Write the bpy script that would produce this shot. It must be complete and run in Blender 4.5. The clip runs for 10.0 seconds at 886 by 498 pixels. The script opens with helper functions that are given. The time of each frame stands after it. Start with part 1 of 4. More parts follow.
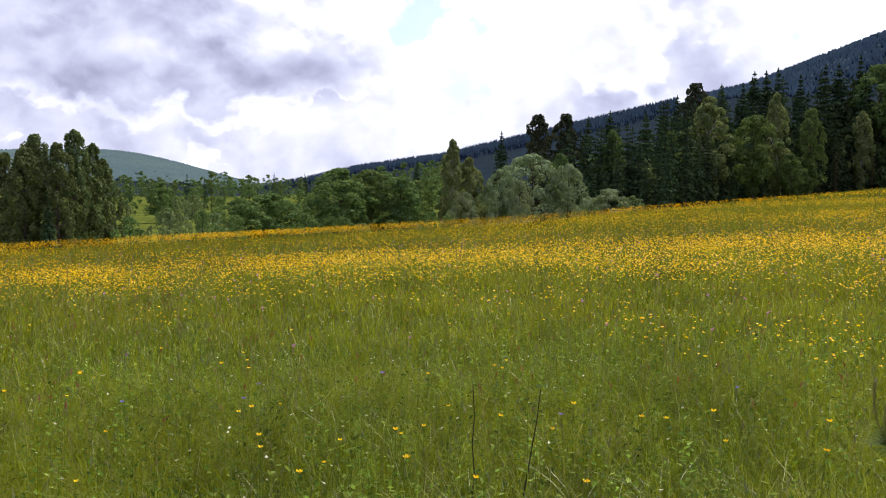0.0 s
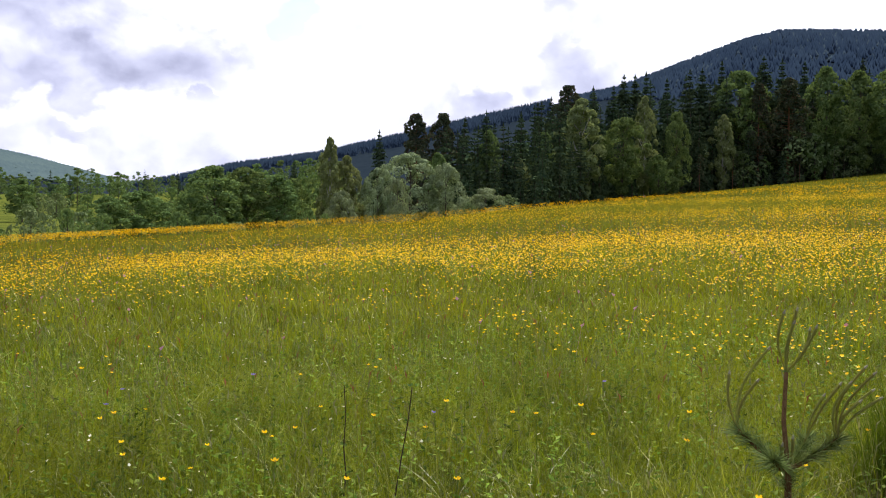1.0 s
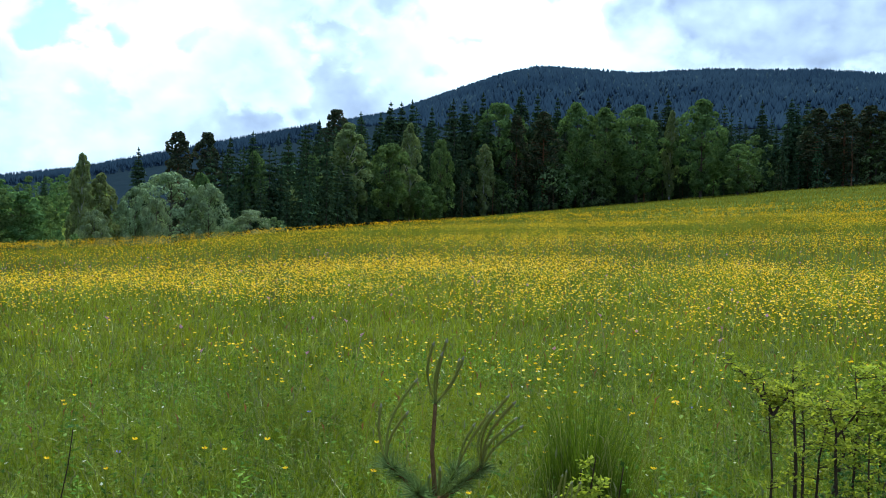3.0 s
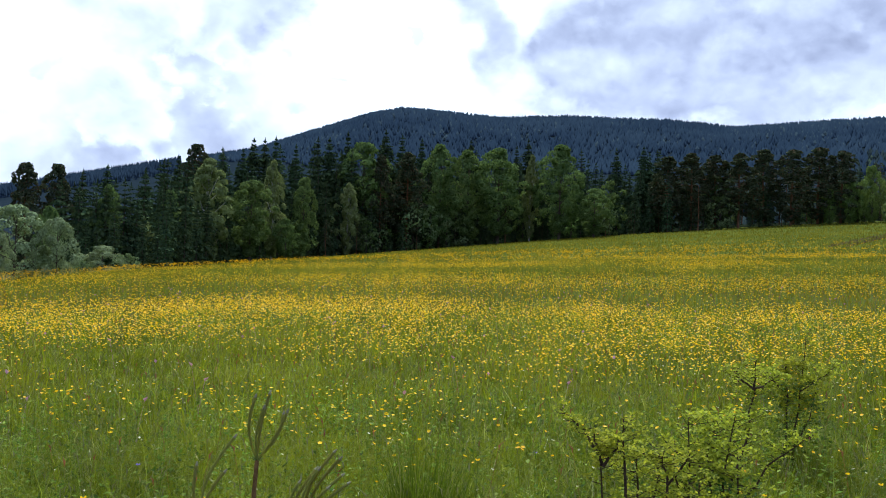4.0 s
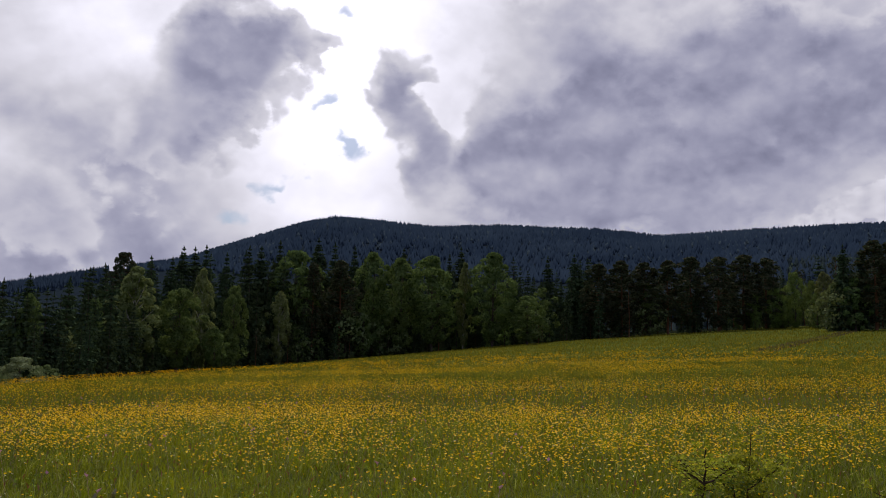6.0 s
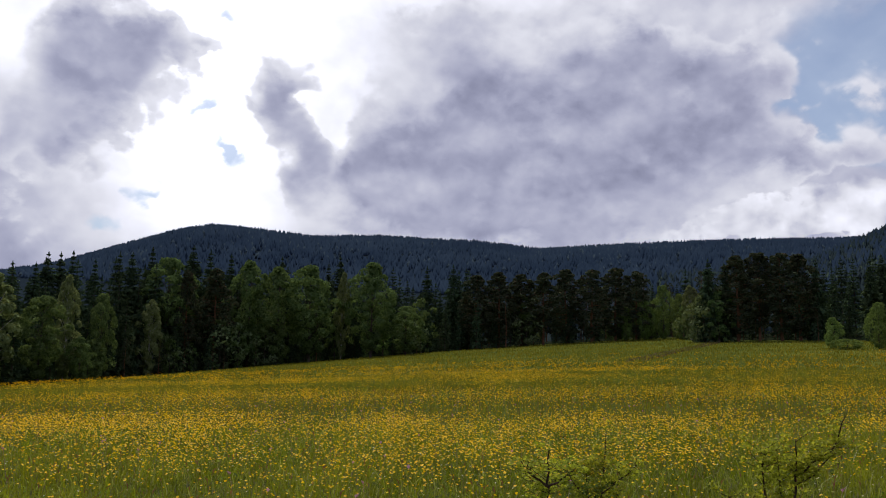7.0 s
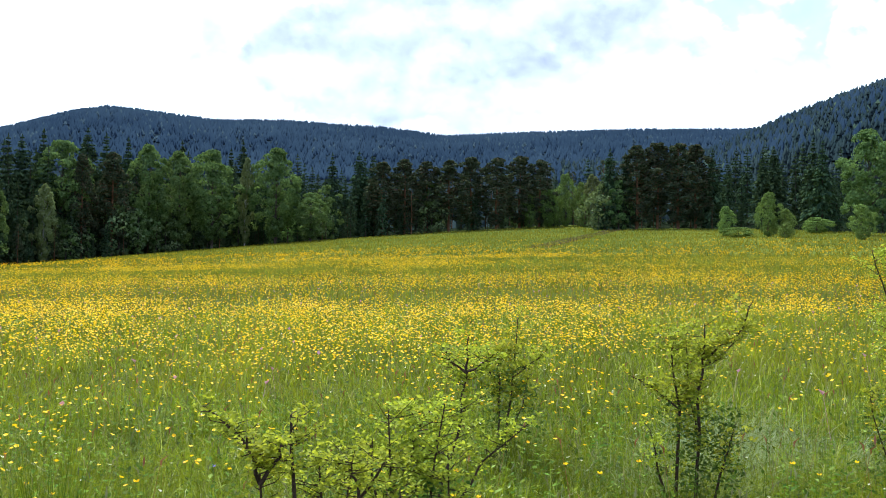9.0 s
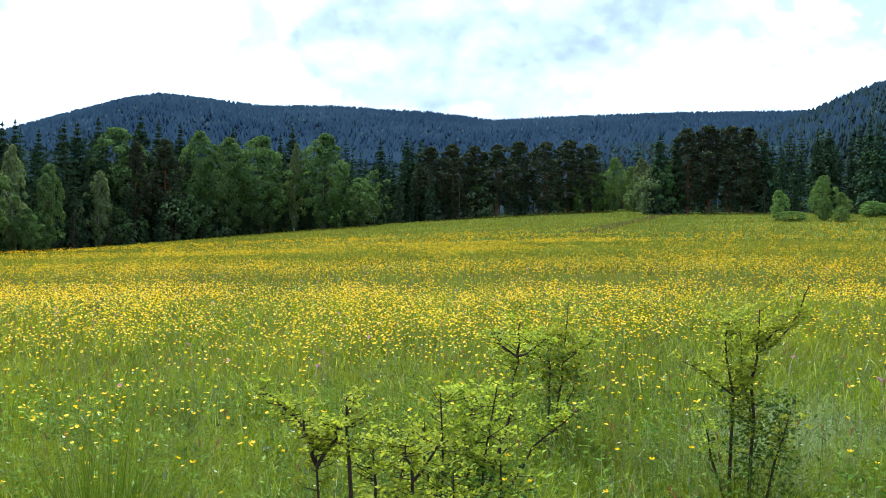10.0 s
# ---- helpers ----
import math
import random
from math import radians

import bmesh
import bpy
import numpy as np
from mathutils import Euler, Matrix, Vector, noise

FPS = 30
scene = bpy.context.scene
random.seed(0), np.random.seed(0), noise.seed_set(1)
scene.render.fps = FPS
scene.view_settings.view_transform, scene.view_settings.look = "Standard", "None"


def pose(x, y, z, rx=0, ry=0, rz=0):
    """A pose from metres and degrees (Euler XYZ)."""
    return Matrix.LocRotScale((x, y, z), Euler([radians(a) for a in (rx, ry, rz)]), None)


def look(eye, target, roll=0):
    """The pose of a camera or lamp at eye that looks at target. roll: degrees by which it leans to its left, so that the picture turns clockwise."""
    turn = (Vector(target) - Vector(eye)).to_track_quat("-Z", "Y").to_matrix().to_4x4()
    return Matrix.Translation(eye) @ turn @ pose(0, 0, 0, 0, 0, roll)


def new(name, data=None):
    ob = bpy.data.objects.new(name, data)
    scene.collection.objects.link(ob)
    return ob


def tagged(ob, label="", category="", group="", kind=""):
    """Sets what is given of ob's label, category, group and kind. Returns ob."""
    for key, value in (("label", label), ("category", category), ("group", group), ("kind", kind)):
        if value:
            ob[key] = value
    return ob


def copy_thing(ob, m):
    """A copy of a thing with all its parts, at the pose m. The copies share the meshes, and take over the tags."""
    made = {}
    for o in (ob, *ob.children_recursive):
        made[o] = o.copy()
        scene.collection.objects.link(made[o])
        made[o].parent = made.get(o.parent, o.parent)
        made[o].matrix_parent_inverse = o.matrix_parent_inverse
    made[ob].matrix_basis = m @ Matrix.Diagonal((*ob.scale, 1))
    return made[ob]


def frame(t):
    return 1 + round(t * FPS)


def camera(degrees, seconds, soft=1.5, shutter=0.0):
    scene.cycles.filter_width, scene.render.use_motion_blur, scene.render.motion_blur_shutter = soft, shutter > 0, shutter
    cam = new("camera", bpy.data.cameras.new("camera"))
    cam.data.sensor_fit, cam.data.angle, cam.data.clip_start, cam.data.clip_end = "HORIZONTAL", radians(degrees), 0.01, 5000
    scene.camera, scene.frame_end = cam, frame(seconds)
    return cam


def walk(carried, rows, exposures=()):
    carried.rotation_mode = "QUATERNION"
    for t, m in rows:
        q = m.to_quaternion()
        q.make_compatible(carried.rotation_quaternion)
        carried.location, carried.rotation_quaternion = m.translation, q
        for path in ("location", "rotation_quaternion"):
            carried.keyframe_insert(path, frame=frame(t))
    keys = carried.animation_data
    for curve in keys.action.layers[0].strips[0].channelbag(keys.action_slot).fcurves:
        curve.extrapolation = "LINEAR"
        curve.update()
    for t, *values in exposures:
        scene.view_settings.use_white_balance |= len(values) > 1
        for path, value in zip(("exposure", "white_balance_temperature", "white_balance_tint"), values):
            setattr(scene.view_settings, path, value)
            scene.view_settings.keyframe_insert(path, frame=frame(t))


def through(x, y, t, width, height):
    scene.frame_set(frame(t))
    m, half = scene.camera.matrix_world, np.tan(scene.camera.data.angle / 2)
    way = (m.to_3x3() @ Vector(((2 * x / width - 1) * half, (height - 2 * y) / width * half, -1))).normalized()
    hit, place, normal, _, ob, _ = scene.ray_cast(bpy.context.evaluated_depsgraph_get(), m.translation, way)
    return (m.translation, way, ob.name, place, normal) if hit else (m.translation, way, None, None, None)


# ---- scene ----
cam = camera(50.6, 10.0, soft=1.0)
PATH = [
    (0, (-0.176, -0.168, 1.686), (-0.172, 1.828, 1.571), 0.1),
    (0.5, (-0.163, -0.169, 1.692), (-0.06, 1.825, 1.574), -0.0),
    (1, (-0.14, -0.143, 1.685), (0.122, 1.836, 1.568), 0.3),
    (1.5, (-0.077, -0.097, 1.686), (0.377, 1.847, 1.569), -0.2),
    (2, (0.025, -0.09, 1.687), (0.6, 1.823, 1.572), 0.6),
    (3.5, (0.338, -0.161, 1.729), (1.188, 1.649, 1.706), 1.4),
    (4, (0.399, -0.077, 1.736), (1.392, 1.658, 1.766), 1.9),
    (4.5, (0.448, 0.026, 1.724), (1.495, 1.725, 1.865), 1.8),
    (5, (0.501, 0.135, 1.714), (1.545, 1.828, 1.919), 0.9),
    (6.5, (0.897, 0.362, 1.583), (2.069, 1.955, 1.877), 1.6),
    (7, (1.029, 0.405, 1.576), (2.327, 1.898, 1.868), 1.1),
    (7.5, (1.082, 0.461, 1.575), (2.483, 1.864, 1.84), 0.8),
    (8, (1.091, 0.506, 1.571), (2.554, 1.851, 1.79), 0.6),
    (8.5, (1.083, 0.525, 1.573), (2.554, 1.866, 1.765), 0.7),
    (9, (1.08, 0.536, 1.577), (2.54, 1.902, 1.633), 1.0),
    (9.5, (1.074, 0.547, 1.567), (2.505, 1.942, 1.631), 0.2),
    (10, (1.069, 0.545, 1.576), (2.458, 1.983, 1.598), 1.0),
]
EXPOSURES = [(0, 0.1, 6550, 11), (1.0, 0.28, 6600, 11), (1.5, 0.4, 6200, 4), (2.0, 0.26, 5550, -8), (3.5, 0.13, 5300, -12), (4.0, 0.12, 5750, 1), (4.5, -0.35, 5650, 5), (5.0, -0.7, 6450, 12),
             (6.5, -0.98, 6600, 16), (7.0, -0.7, 6500, 12), (7.5, -0.3, 6250, 9), (8.0, -0.2, 5950, 5), (8.5, 0.0, 5850, 2), (9.0, 0.75, 5750, -2), (9.5, 0.75, 5650, -4), (10.0, 0.72, 5450, -8)]
walk(cam, [(t, look(e, g, roll)) for t, e, g, roll in PATH], EXPOSURES)

# ---- light ----
SUN_AZ, SUN_EL = 32.0, 57.0
sun = new("sun", bpy.data.lights.new("sun", "SUN"))
sun.data.energy, sun.data.angle, sun.data.color = 5.0, radians(0.6), (1.0, 0.94, 0.84)
sa_, ce_ = radians(SUN_AZ), radians(SUN_EL)
sun.matrix_world = look((math.sin(sa_) * math.cos(ce_) * 60, math.cos(sa_) * math.cos(ce_) * 60, math.sin(ce_) * 60), (0, 0, 0))


class Nodes:
    """A short way to write node trees."""

    def __init__(self, tree):
        self.tree = tree
        tree.nodes.clear()

    def add(self, kind, ins=(), **props):
        n = self.tree.nodes.new(kind)
        for k, v in props.items():
            setattr(n, k, v)
        for k, v in dict(ins).items():
            self.put(n.inputs[k], v)
        return n

    def put(self, socket, v):
        if isinstance(v, bpy.types.NodeSocket):
            self.tree.links.new(v, socket)
        elif isinstance(v, bpy.types.Node):
            self.tree.links.new(v.outputs[0], socket)
        else:
            socket.default_value = v

    def math(self, op, a, b=0.0, c=0.0, clamp=False):
        n = self.tree.nodes.new("ShaderNodeMath")
        n.operation, n.use_clamp = op, clamp
        for i, v in enumerate((a, b, c)):
            self.put(n.inputs[i], v)
        return n.outputs[0]

    def mix(self, f, a, b):
        n = self.tree.nodes.new("ShaderNodeMix")
        n.data_type = "RGBA"
        self.put(n.inputs[0], f)
        self.put(n.inputs[6], a)
        self.put(n.inputs[7], b)
        return n.outputs[2]

    def step(self, v, lo, hi, a=0.0, b=1.0):
        n = self.add("ShaderNodeMapRange", {0: v, 1: lo, 2: hi, 3: a, 4: b}, interpolation_type="SMOOTHSTEP")
        return n.outputs[0]

    def noise(self, vec, scale, detail=4.0, rough=0.55, distortion=0.0):
        n = self.add("ShaderNodeTexNoise", {"Vector": vec, "Scale": scale, "Detail": detail, "Roughness": rough, "Distortion": distortion})
        return n.outputs[0]


# ---- sky: broken cumulus over blue ----
world = bpy.data.worlds.new("sky")
scene.world = world
world.use_nodes = True
w = Nodes(world.node_tree)
direction = w.add("ShaderNodeTexCoord").outputs["Generated"]
xyz = w.add("ShaderNodeSeparateXYZ", {0: direction})
SUN_WAY = (math.sin(sa_) * math.cos(ce_), math.cos(sa_) * math.cos(ce_), math.sin(ce_))


def masses(rows, az, el):
    """The sum of soft cloud masses: centre and half widths in degrees, weight."""
    total = None
    for a0, e0, sa, se, weight in rows:
        dx = w.math("DIVIDE", w.math("SUBTRACT", az, a0), sa)
        dy = w.math("DIVIDE", w.math("SUBTRACT", el, e0), se)
        d = w.math("ADD", w.math("MULTIPLY", dx, dx), w.math("MULTIPLY", dy, dy))
        g = w.math("MULTIPLY", w.math("EXPONENT", w.math("MULTIPLY", d, -0.8)), weight)
        total = g if total is None else w.math("ADD", total, g)
    return total


GREY_CLOUDS = [(-11.5, 7.7, 9, 1.6, 1.7), (-23, 9.0, 8, 2.0, 1.6), (-17, 11.0, 8, 1.4, 1.2), (-16, 6.2, 6, 0.9, 0.7), (-6, 5.6, 5, 0.8, 0.6), (-22, 4.4, 9, 1.5, 0.4),
               (35.8, 16.5, 1.1, 4.5, -0.8), (28.2, 15, 1.6, 6, -0.5), (20.5, 16.6, 4.0, 3.6, 1.15), (22.5, 19.6, 3.4, 2.0, 0.9), (15.3, 14.0, 2.2, 1.7, 0.75), (12.5, 8.8, 4.5, 3.4, 0.9), (20.4, 12.6, 1.8, 1.4, 0.75),
               (32.3, 17.2, 2.6, 2.2, 1.15), (32.5, 13.4, 2.2, 2.2, 0.7), (37.5, 12.4, 4.0, 2.4, 0.95), (44, 14.6, 6.5, 3.6, 1.15), (52.5, 15.8, 8.0, 4.2, 1.25), (57, 15.2, 5.0, 3.2, 0.75),
               (46, 10.6, 10, 2.4, 1.0), (64, 13.6, 3.6, 1.0, 0.9), (53.2, 19.6, 2.4, 1.9, 0.7), (44.6, 17.2, 1.8, 1.6, 0.6), (60.6, 17.4, 2.6, 2.4, 0.85), (42, 21.5, 7, 2.5, 0.55),
               (110, 22, 25, 8, 0.8), (-70, 25, 25, 9, 0.8), (170, 30, 40, 10, 0.9)]
# the last three gaps lie out of view, added to weaken the sky light
BLUE_GAPS = [(0.3, 10.6, 2.6, 1.5, 1.1), (2.4, 6.3, 1.4, 2.0, 0.9), (8.4, 10.8, 1.6, 0.8, 0.7), (69, 17.6, 6, 4.2, 1.3), (28.4, 21.8, 1.3, 0.8, 0.8), (26.6, 15.9, 1.0, 0.9, 0.85),
             (27.6, 13.6, 0.8, 1.0, 0.85), (25.0, 11.1, 1.1, 0.9, 0.8), (22.4, 9.2, 1.7, 0.9, 0.8), (95, 35, 16, 9, 1.0), (-60, 40, 24, 14, 1.0), (180, 45, 60, 22, 1.1)]
WHITE_HEAPS = [(66.5, 10.2, 6.5, 1.9, 1.1), (73.6, 12.8, 2.5, 3.8, 1.2), (60, 9.4, 3, 1.2, 0.9), (-12.4, 2.7, 1.8, 1.2, 0.9), (-24, 3.0, 2.6, 0.9, 0.9), (-9.6, 4.5, 5, 0.6, 0.5)]


def billows(way):
    """Large puffs, fine puffs and rounded heaps along a direction."""
    flat = w.add("ShaderNodeVectorMath", {0: way, 1: (1.0, 1.0, 1.3)}, operation="MULTIPLY").outputs[0]
    big = w.noise(flat, 6.0, 6.0, 0.5, 0.2)
    small = w.noise(flat, 21.0, 5.0, 0.52, 0.15)
    bent = w.add("ShaderNodeVectorMath", {0: flat, 1: w.math("MULTIPLY", small, 0.05)}, operation="ADD").outputs[0]
    lump = w.add("ShaderNodeTexVoronoi", {"Vector": bent, "Scale": 13.0, "Detail": 2.0, "Roughness": 0.45, "Lacunarity": 2.3, "Smoothness": 0.35}, feature="SMOOTH_F1").outputs[0]
    return big, small, lump


def swell(big, small, lump):
    return w.math("ADD", w.math("MULTIPLY_ADD", big, 1.1, -0.55), w.math("ADD", w.math("MULTIPLY_ADD", small, 0.34, -0.17), w.math("MULTIPLY_ADD", lump, -0.6, 0.27)))


azim = w.math("MULTIPLY", w.math("ARCTAN2", xyz.outputs[0], xyz.outputs[1]), 57.3)
elev = w.math("MULTIPLY", w.math("ARCSINE", xyz.outputs[2]), 57.3)
puff, fine, heap = billows(direction)
az_w = w.math("ADD", azim, w.math("ADD", w.math("MULTIPLY_ADD", puff, 8.0, -4.0), w.math("MULTIPLY_ADD", heap, 3.0, -1.3)))
el_w = w.math("ADD", elev, w.math("ADD", w.math("MULTIPLY_ADD", fine, 5.0, -2.5), w.math("MULTIPLY_ADD", puff, 3.0, -1.5)))
relief = swell(puff, fine, heap)
sunward = w.add("ShaderNodeVectorMath", {0: w.add("ShaderNodeVectorMath", {0: direction, 1: [c * 0.03 for c in SUN_WAY]}, operation="ADD").outputs[0]}, operation="NORMALIZE").outputs[0]
lit = w.math("SUBTRACT", relief, swell(*billows(sunward)))
thickness = w.math("ADD", masses(GREY_CLOUDS, az_w, el_w), relief)
cover = w.step(thickness, 0.12, 0.40)
depth = w.step(thickness, 0.15, 1.15)
white = w.step(w.math("ADD", masses(WHITE_HEAPS, az_w, el_w), relief), 0.4, 0.56)
# more blue is opened overhead, above the view, to lower the ambient light
blue = w.step(w.math("ADD", masses(BLUE_GAPS, az_w, el_w), w.math("MULTIPLY", relief, 0.8)), w.step(elev, 24.0, 45.0, 0.18, 0.1), w.step(elev, 24.0, 45.0, 0.62, 0.4))
blue = w.math("MULTIPLY", blue, w.math("SUBTRACT", 1.0, w.math("MAXIMUM", cover, white)))
glow = masses([(26.5, 17, 5.5, 9, 1.0), (3, 10, 7, 4, 0.4), (30, 34, 20, 12, 0.9), (36, 14, 2, 3, 0.35), (13, 19, 6, 3, 0.5), (10.5, 7.5, 5, 4, -0.14)], azim, elev)
veil = w.math("MULTIPLY_ADD", puff, 0.5, w.math("MULTIPLY_ADD", glow, 1.5, w.math("MULTIPLY_ADD", lit, 0.5, 0.66)))
bulk = w.math("ADD", w.math("MULTIPLY_ADD", depth, -0.46, 1.18), w.math("ADD", w.math("MULTIPLY", lit, 0.6), w.math("MULTIPLY", w.math("MULTIPLY", glow, 0.22), w.math("SUBTRACT", 1.0, depth))))
bulk = w.math("ADD", bulk, w.math("MULTIPLY_ADD", fine, 0.16, -0.08))
bright = w.math("ADD", w.math("MULTIPLY", veil, w.math("SUBTRACT", 1.0, cover)), w.math("MULTIPLY", bulk, cover))
bright = w.math("ADD", w.math("MULTIPLY", bright, w.math("SUBTRACT", 1.0, white)), w.math("MULTIPLY", white, w.math("MULTIPLY_ADD", lit, 1.5, w.math("MULTIPLY_ADD", fine, 0.5, 1.05))))
bright = w.math("MAXIMUM", bright, 0.3)
# sky away from the sun is dimmed to deepen shade on camera-facing sides
facing = w.add("ShaderNodeVectorMath", {0: direction, 1: SUN_WAY}, operation="DOT_PRODUCT").outputs["Value"]
bright = w.math("MULTIPLY", bright, w.step(facing, -0.2, 0.55, 0.5, 1.0))
tint = w.mix(w.step(bright, 0.4, 1.3), (0.80, 0.85, 1.22, 1), (0.94, 0.965, 1.07, 1))
cloud_col = w.add("ShaderNodeVectorMath", {0: tint, "Scale": bright}, operation="SCALE").outputs[0]
nishita = w.add("ShaderNodeTexSky", sky_type="NISHITA", sun_disc=False, sun_elevation=radians(SUN_EL), sun_rotation=radians(SUN_AZ), altitude=500.0)
air = w.add("ShaderNodeBackground", {"Color": nishita, "Strength": 0.15})
cloud = w.add("ShaderNodeBackground", {"Color": cloud_col, "Strength": 1.0})
sky = w.add("ShaderNodeMixShader", {0: w.math("MULTIPLY_ADD", blue, -0.75, 1.0), 1: air, 2: cloud})
w.add("ShaderNodeOutputWorld", {0: sky})


# ---- materials ----
def material(name):
    m = bpy.data.materials.new(name)
    m.use_nodes = True
    return m, Nodes(m.node_tree)


def leafy(name, dark, light, tip=None, through=0.35, gloss=0.25, patch=0.0, island=True, rough=0.55, mottle=0.0):
    """Leaves or blades: each takes its own tone; patches of a wider scale; light comes through."""
    m, n = material(name)
    geo = n.add("ShaderNodeNewGeometry")
    pos = geo.outputs["Position"]
    own = geo.outputs["Random Per Island"] if island else n.noise(pos, 9.0, 3.0)
    tone = n.mix(own, (*dark, 1), (*light, 1))
    if tip:
        tone = n.mix(n.step(own, 0.86, 0.9), tone, (*tip, 1))
    if mottle:
        spot = n.step(n.noise(pos, mottle, 2.0), 0.36, 0.66, 0.45, 1.35)
        area = n.step(n.noise(pos, mottle * 0.13, 3.0), 0.34, 0.66, 0.66, 1.22)
        tone = n.add("ShaderNodeVectorMath", {0: tone, "Scale": n.math("MULTIPLY", spot, area)}, operation="SCALE").outputs[0]
    if patch:
        big = n.step(n.noise(pos, patch, 3.0), 0.35, 0.68)
        tone = n.mix(n.math("MULTIPLY", big, 0.5), tone, (light[0] * 1.15, light[1] * 0.92, light[2] * 0.8, 1))
    ob = n.add("ShaderNodeObjectInfo").outputs["Random"]
    tone = n.add("ShaderNodeHueSaturation", {"Hue": n.math("MULTIPLY_ADD", ob, 0.03, 0.485), "Value": n.math("MULTIPLY_ADD", ob, 0.3, 0.85), "Color": tone}).outputs[0]
    face = n.add("ShaderNodeBsdfPrincipled", {"Base Color": tone, "Roughness": rough, "Specular IOR Level": gloss})
    back = n.add("ShaderNodeBsdfTranslucent", {"Color": n.mix(0.35, tone, (light[0] * 1.5, light[1] * 1.35, light[2] * 0.5, 1))})
    n.add("ShaderNodeOutputMaterial", {0: n.add("ShaderNodeMixShader", {0: through, 1: face, 2: back})})
    return m


def woods(name, dark, light):
    """Far tree crowns, each with its own tone, in stands; normals are bent upward to even out light and shade."""
    m, n = material(name)
    geo = n.add("ShaderNodeNewGeometry")
    pos = geo.outputs["Position"]
    stand = n.step(n.noise(pos, 0.006, 4.0, 0.6), 0.36, 0.64)
    tone = n.mix(n.math("MULTIPLY_ADD", geo.outputs["Random Per Island"], 0.4, n.math("MULTIPLY", stand, 0.6)), (*dark, 1), (*light, 1))
    up = n.add("ShaderNodeVectorMath", {0: n.add("ShaderNodeVectorMath", {0: geo.outputs["Normal"], "Scale": 0.45}, operation="SCALE").outputs[0], 1: (0.0, 0.0, 0.8)}, operation="ADD").outputs[0]
    soft = n.add("ShaderNodeVectorMath", {0: up}, operation="NORMALIZE").outputs[0]
    n.add("ShaderNodeOutputMaterial", {0: n.add("ShaderNodeBsdfDiffuse", {"Color": tone, "Normal": soft})})
    return m


def rough_stuff(name, a, b, scale, rough=0.85, bump=0.3, fine_scale=None):
    m, n = material(name)
    pos = n.add("ShaderNodeNewGeometry").outputs["Position"]
    one = n.noise(pos, scale, 6.0, 0.6)
    two = n.noise(pos, fine_scale or scale * 9, 4.0, 0.6)
    tone = n.mix(n.step(n.math("MULTIPLY_ADD", two, 0.5, n.math("MULTIPLY", one, 0.6)), 0.38, 0.72), (*a, 1), (*b, 1))
    bumped = n.add("ShaderNodeBump", {"Height": two, "Strength": bump, "Distance": 0.02})
    n.add("ShaderNodeOutputMaterial", {0: n.add("ShaderNodeBsdfPrincipled", {"Base Color": tone, "Roughness": rough, "Specular IOR Level": 0.0, "Normal": bumped})})
    return m


def ground_material():
    m, n = material("meadow_soil_and_sward")
    pos = n.add("ShaderNodeNewGeometry").outputs["Position"]
    patch = n.noise(pos, 0.07, 5.0, 0.6)
    mid = n.noise(pos, 0.9, 5.0, 0.6)
    fine_ = n.noise(pos, 24.0, 4.0, 0.65)
    tone = n.mix(n.step(fine_, 0.3, 0.7), (0.022, 0.036, 0.007, 1), (0.085, 0.11, 0.022, 1))
    tone = n.mix(n.math("MULTIPLY", n.step(mid, 0.4, 0.7), 0.5), tone, (0.115, 0.125, 0.03, 1))
    tone = n.mix(n.math("MULTIPLY", n.step(patch, 0.42, 0.66), 0.5), tone, (0.15, 0.16, 0.03, 1))
    bumped = n.add("ShaderNodeBump", {"Height": fine_, "Strength": 0.6, "Distance": 0.05})
    n.add("ShaderNodeOutputMaterial", {0: n.add("ShaderNodeBsdfPrincipled", {"Base Color": tone, "Roughness": 0.9, "Specular IOR Level": 0.0, "Normal": bumped})})
    return m


GROUND = ground_material()
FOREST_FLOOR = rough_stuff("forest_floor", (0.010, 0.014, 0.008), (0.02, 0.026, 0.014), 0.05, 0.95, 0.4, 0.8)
# blue haze of distance is put into the hill floor's colour
HILL_HAZE_FLOOR = rough_stuff("hill_forest_floor_hazed", (0.011, 0.018, 0.026), (0.019, 0.028, 0.038), 0.05, 0.95, 0.4, 0.8)
GRASS = leafy("grass_blades", (0.030, 0.066, 0.005), (0.25, 0.305, 0.018), tip=(0.40, 0.41, 0.14), through=0.45, patch=0.5, gloss=0.26, rough=0.36, mottle=7)
GRASS_FAR = leafy("distant_grass", (0.080, 0.110, 0.011), (0.215, 0.215, 0.024), tip=(0.30, 0.25, 0.035), through=0.40, patch=0.1, gloss=0.1, mottle=2.2)
TUSSOCK = leafy("tussock_blades", (0.024, 0.062, 0.005), (0.13, 0.19, 0.014), tip=(0.24, 0.24, 0.08), through=0.4, gloss=0.2)
SEED = leafy("grass_seed_heads", (0.12, 0.13, 0.05), (0.23, 0.22, 0.10), through=0.3)
HERB = leafy("herb_leaves", (0.035, 0.08, 0.008), (0.185, 0.25, 0.03), tip=(0.24, 0.29, 0.06), through=0.4, gloss=0.02, mottle=3.0)
DRY = leafy("dry_brown_grass", (0.05, 0.037, 0.022), (0.20, 0.165, 0.09), through=0.2, gloss=0.1)
PALE = leafy("pale_silvery_grass", (0.20, 0.26, 0.12), (0.42, 0.47, 0.31), through=0.3, gloss=0.12)
YELLOW = leafy("buttercup_petals", (0.80, 0.45, 0.006), (0.92, 0.63, 0.010), through=0.30, gloss=0.1, rough=0.5)
RUST = leafy("sorrel_heads", (0.20, 0.075, 0.04), (0.34, 0.16, 0.085), through=0.25)
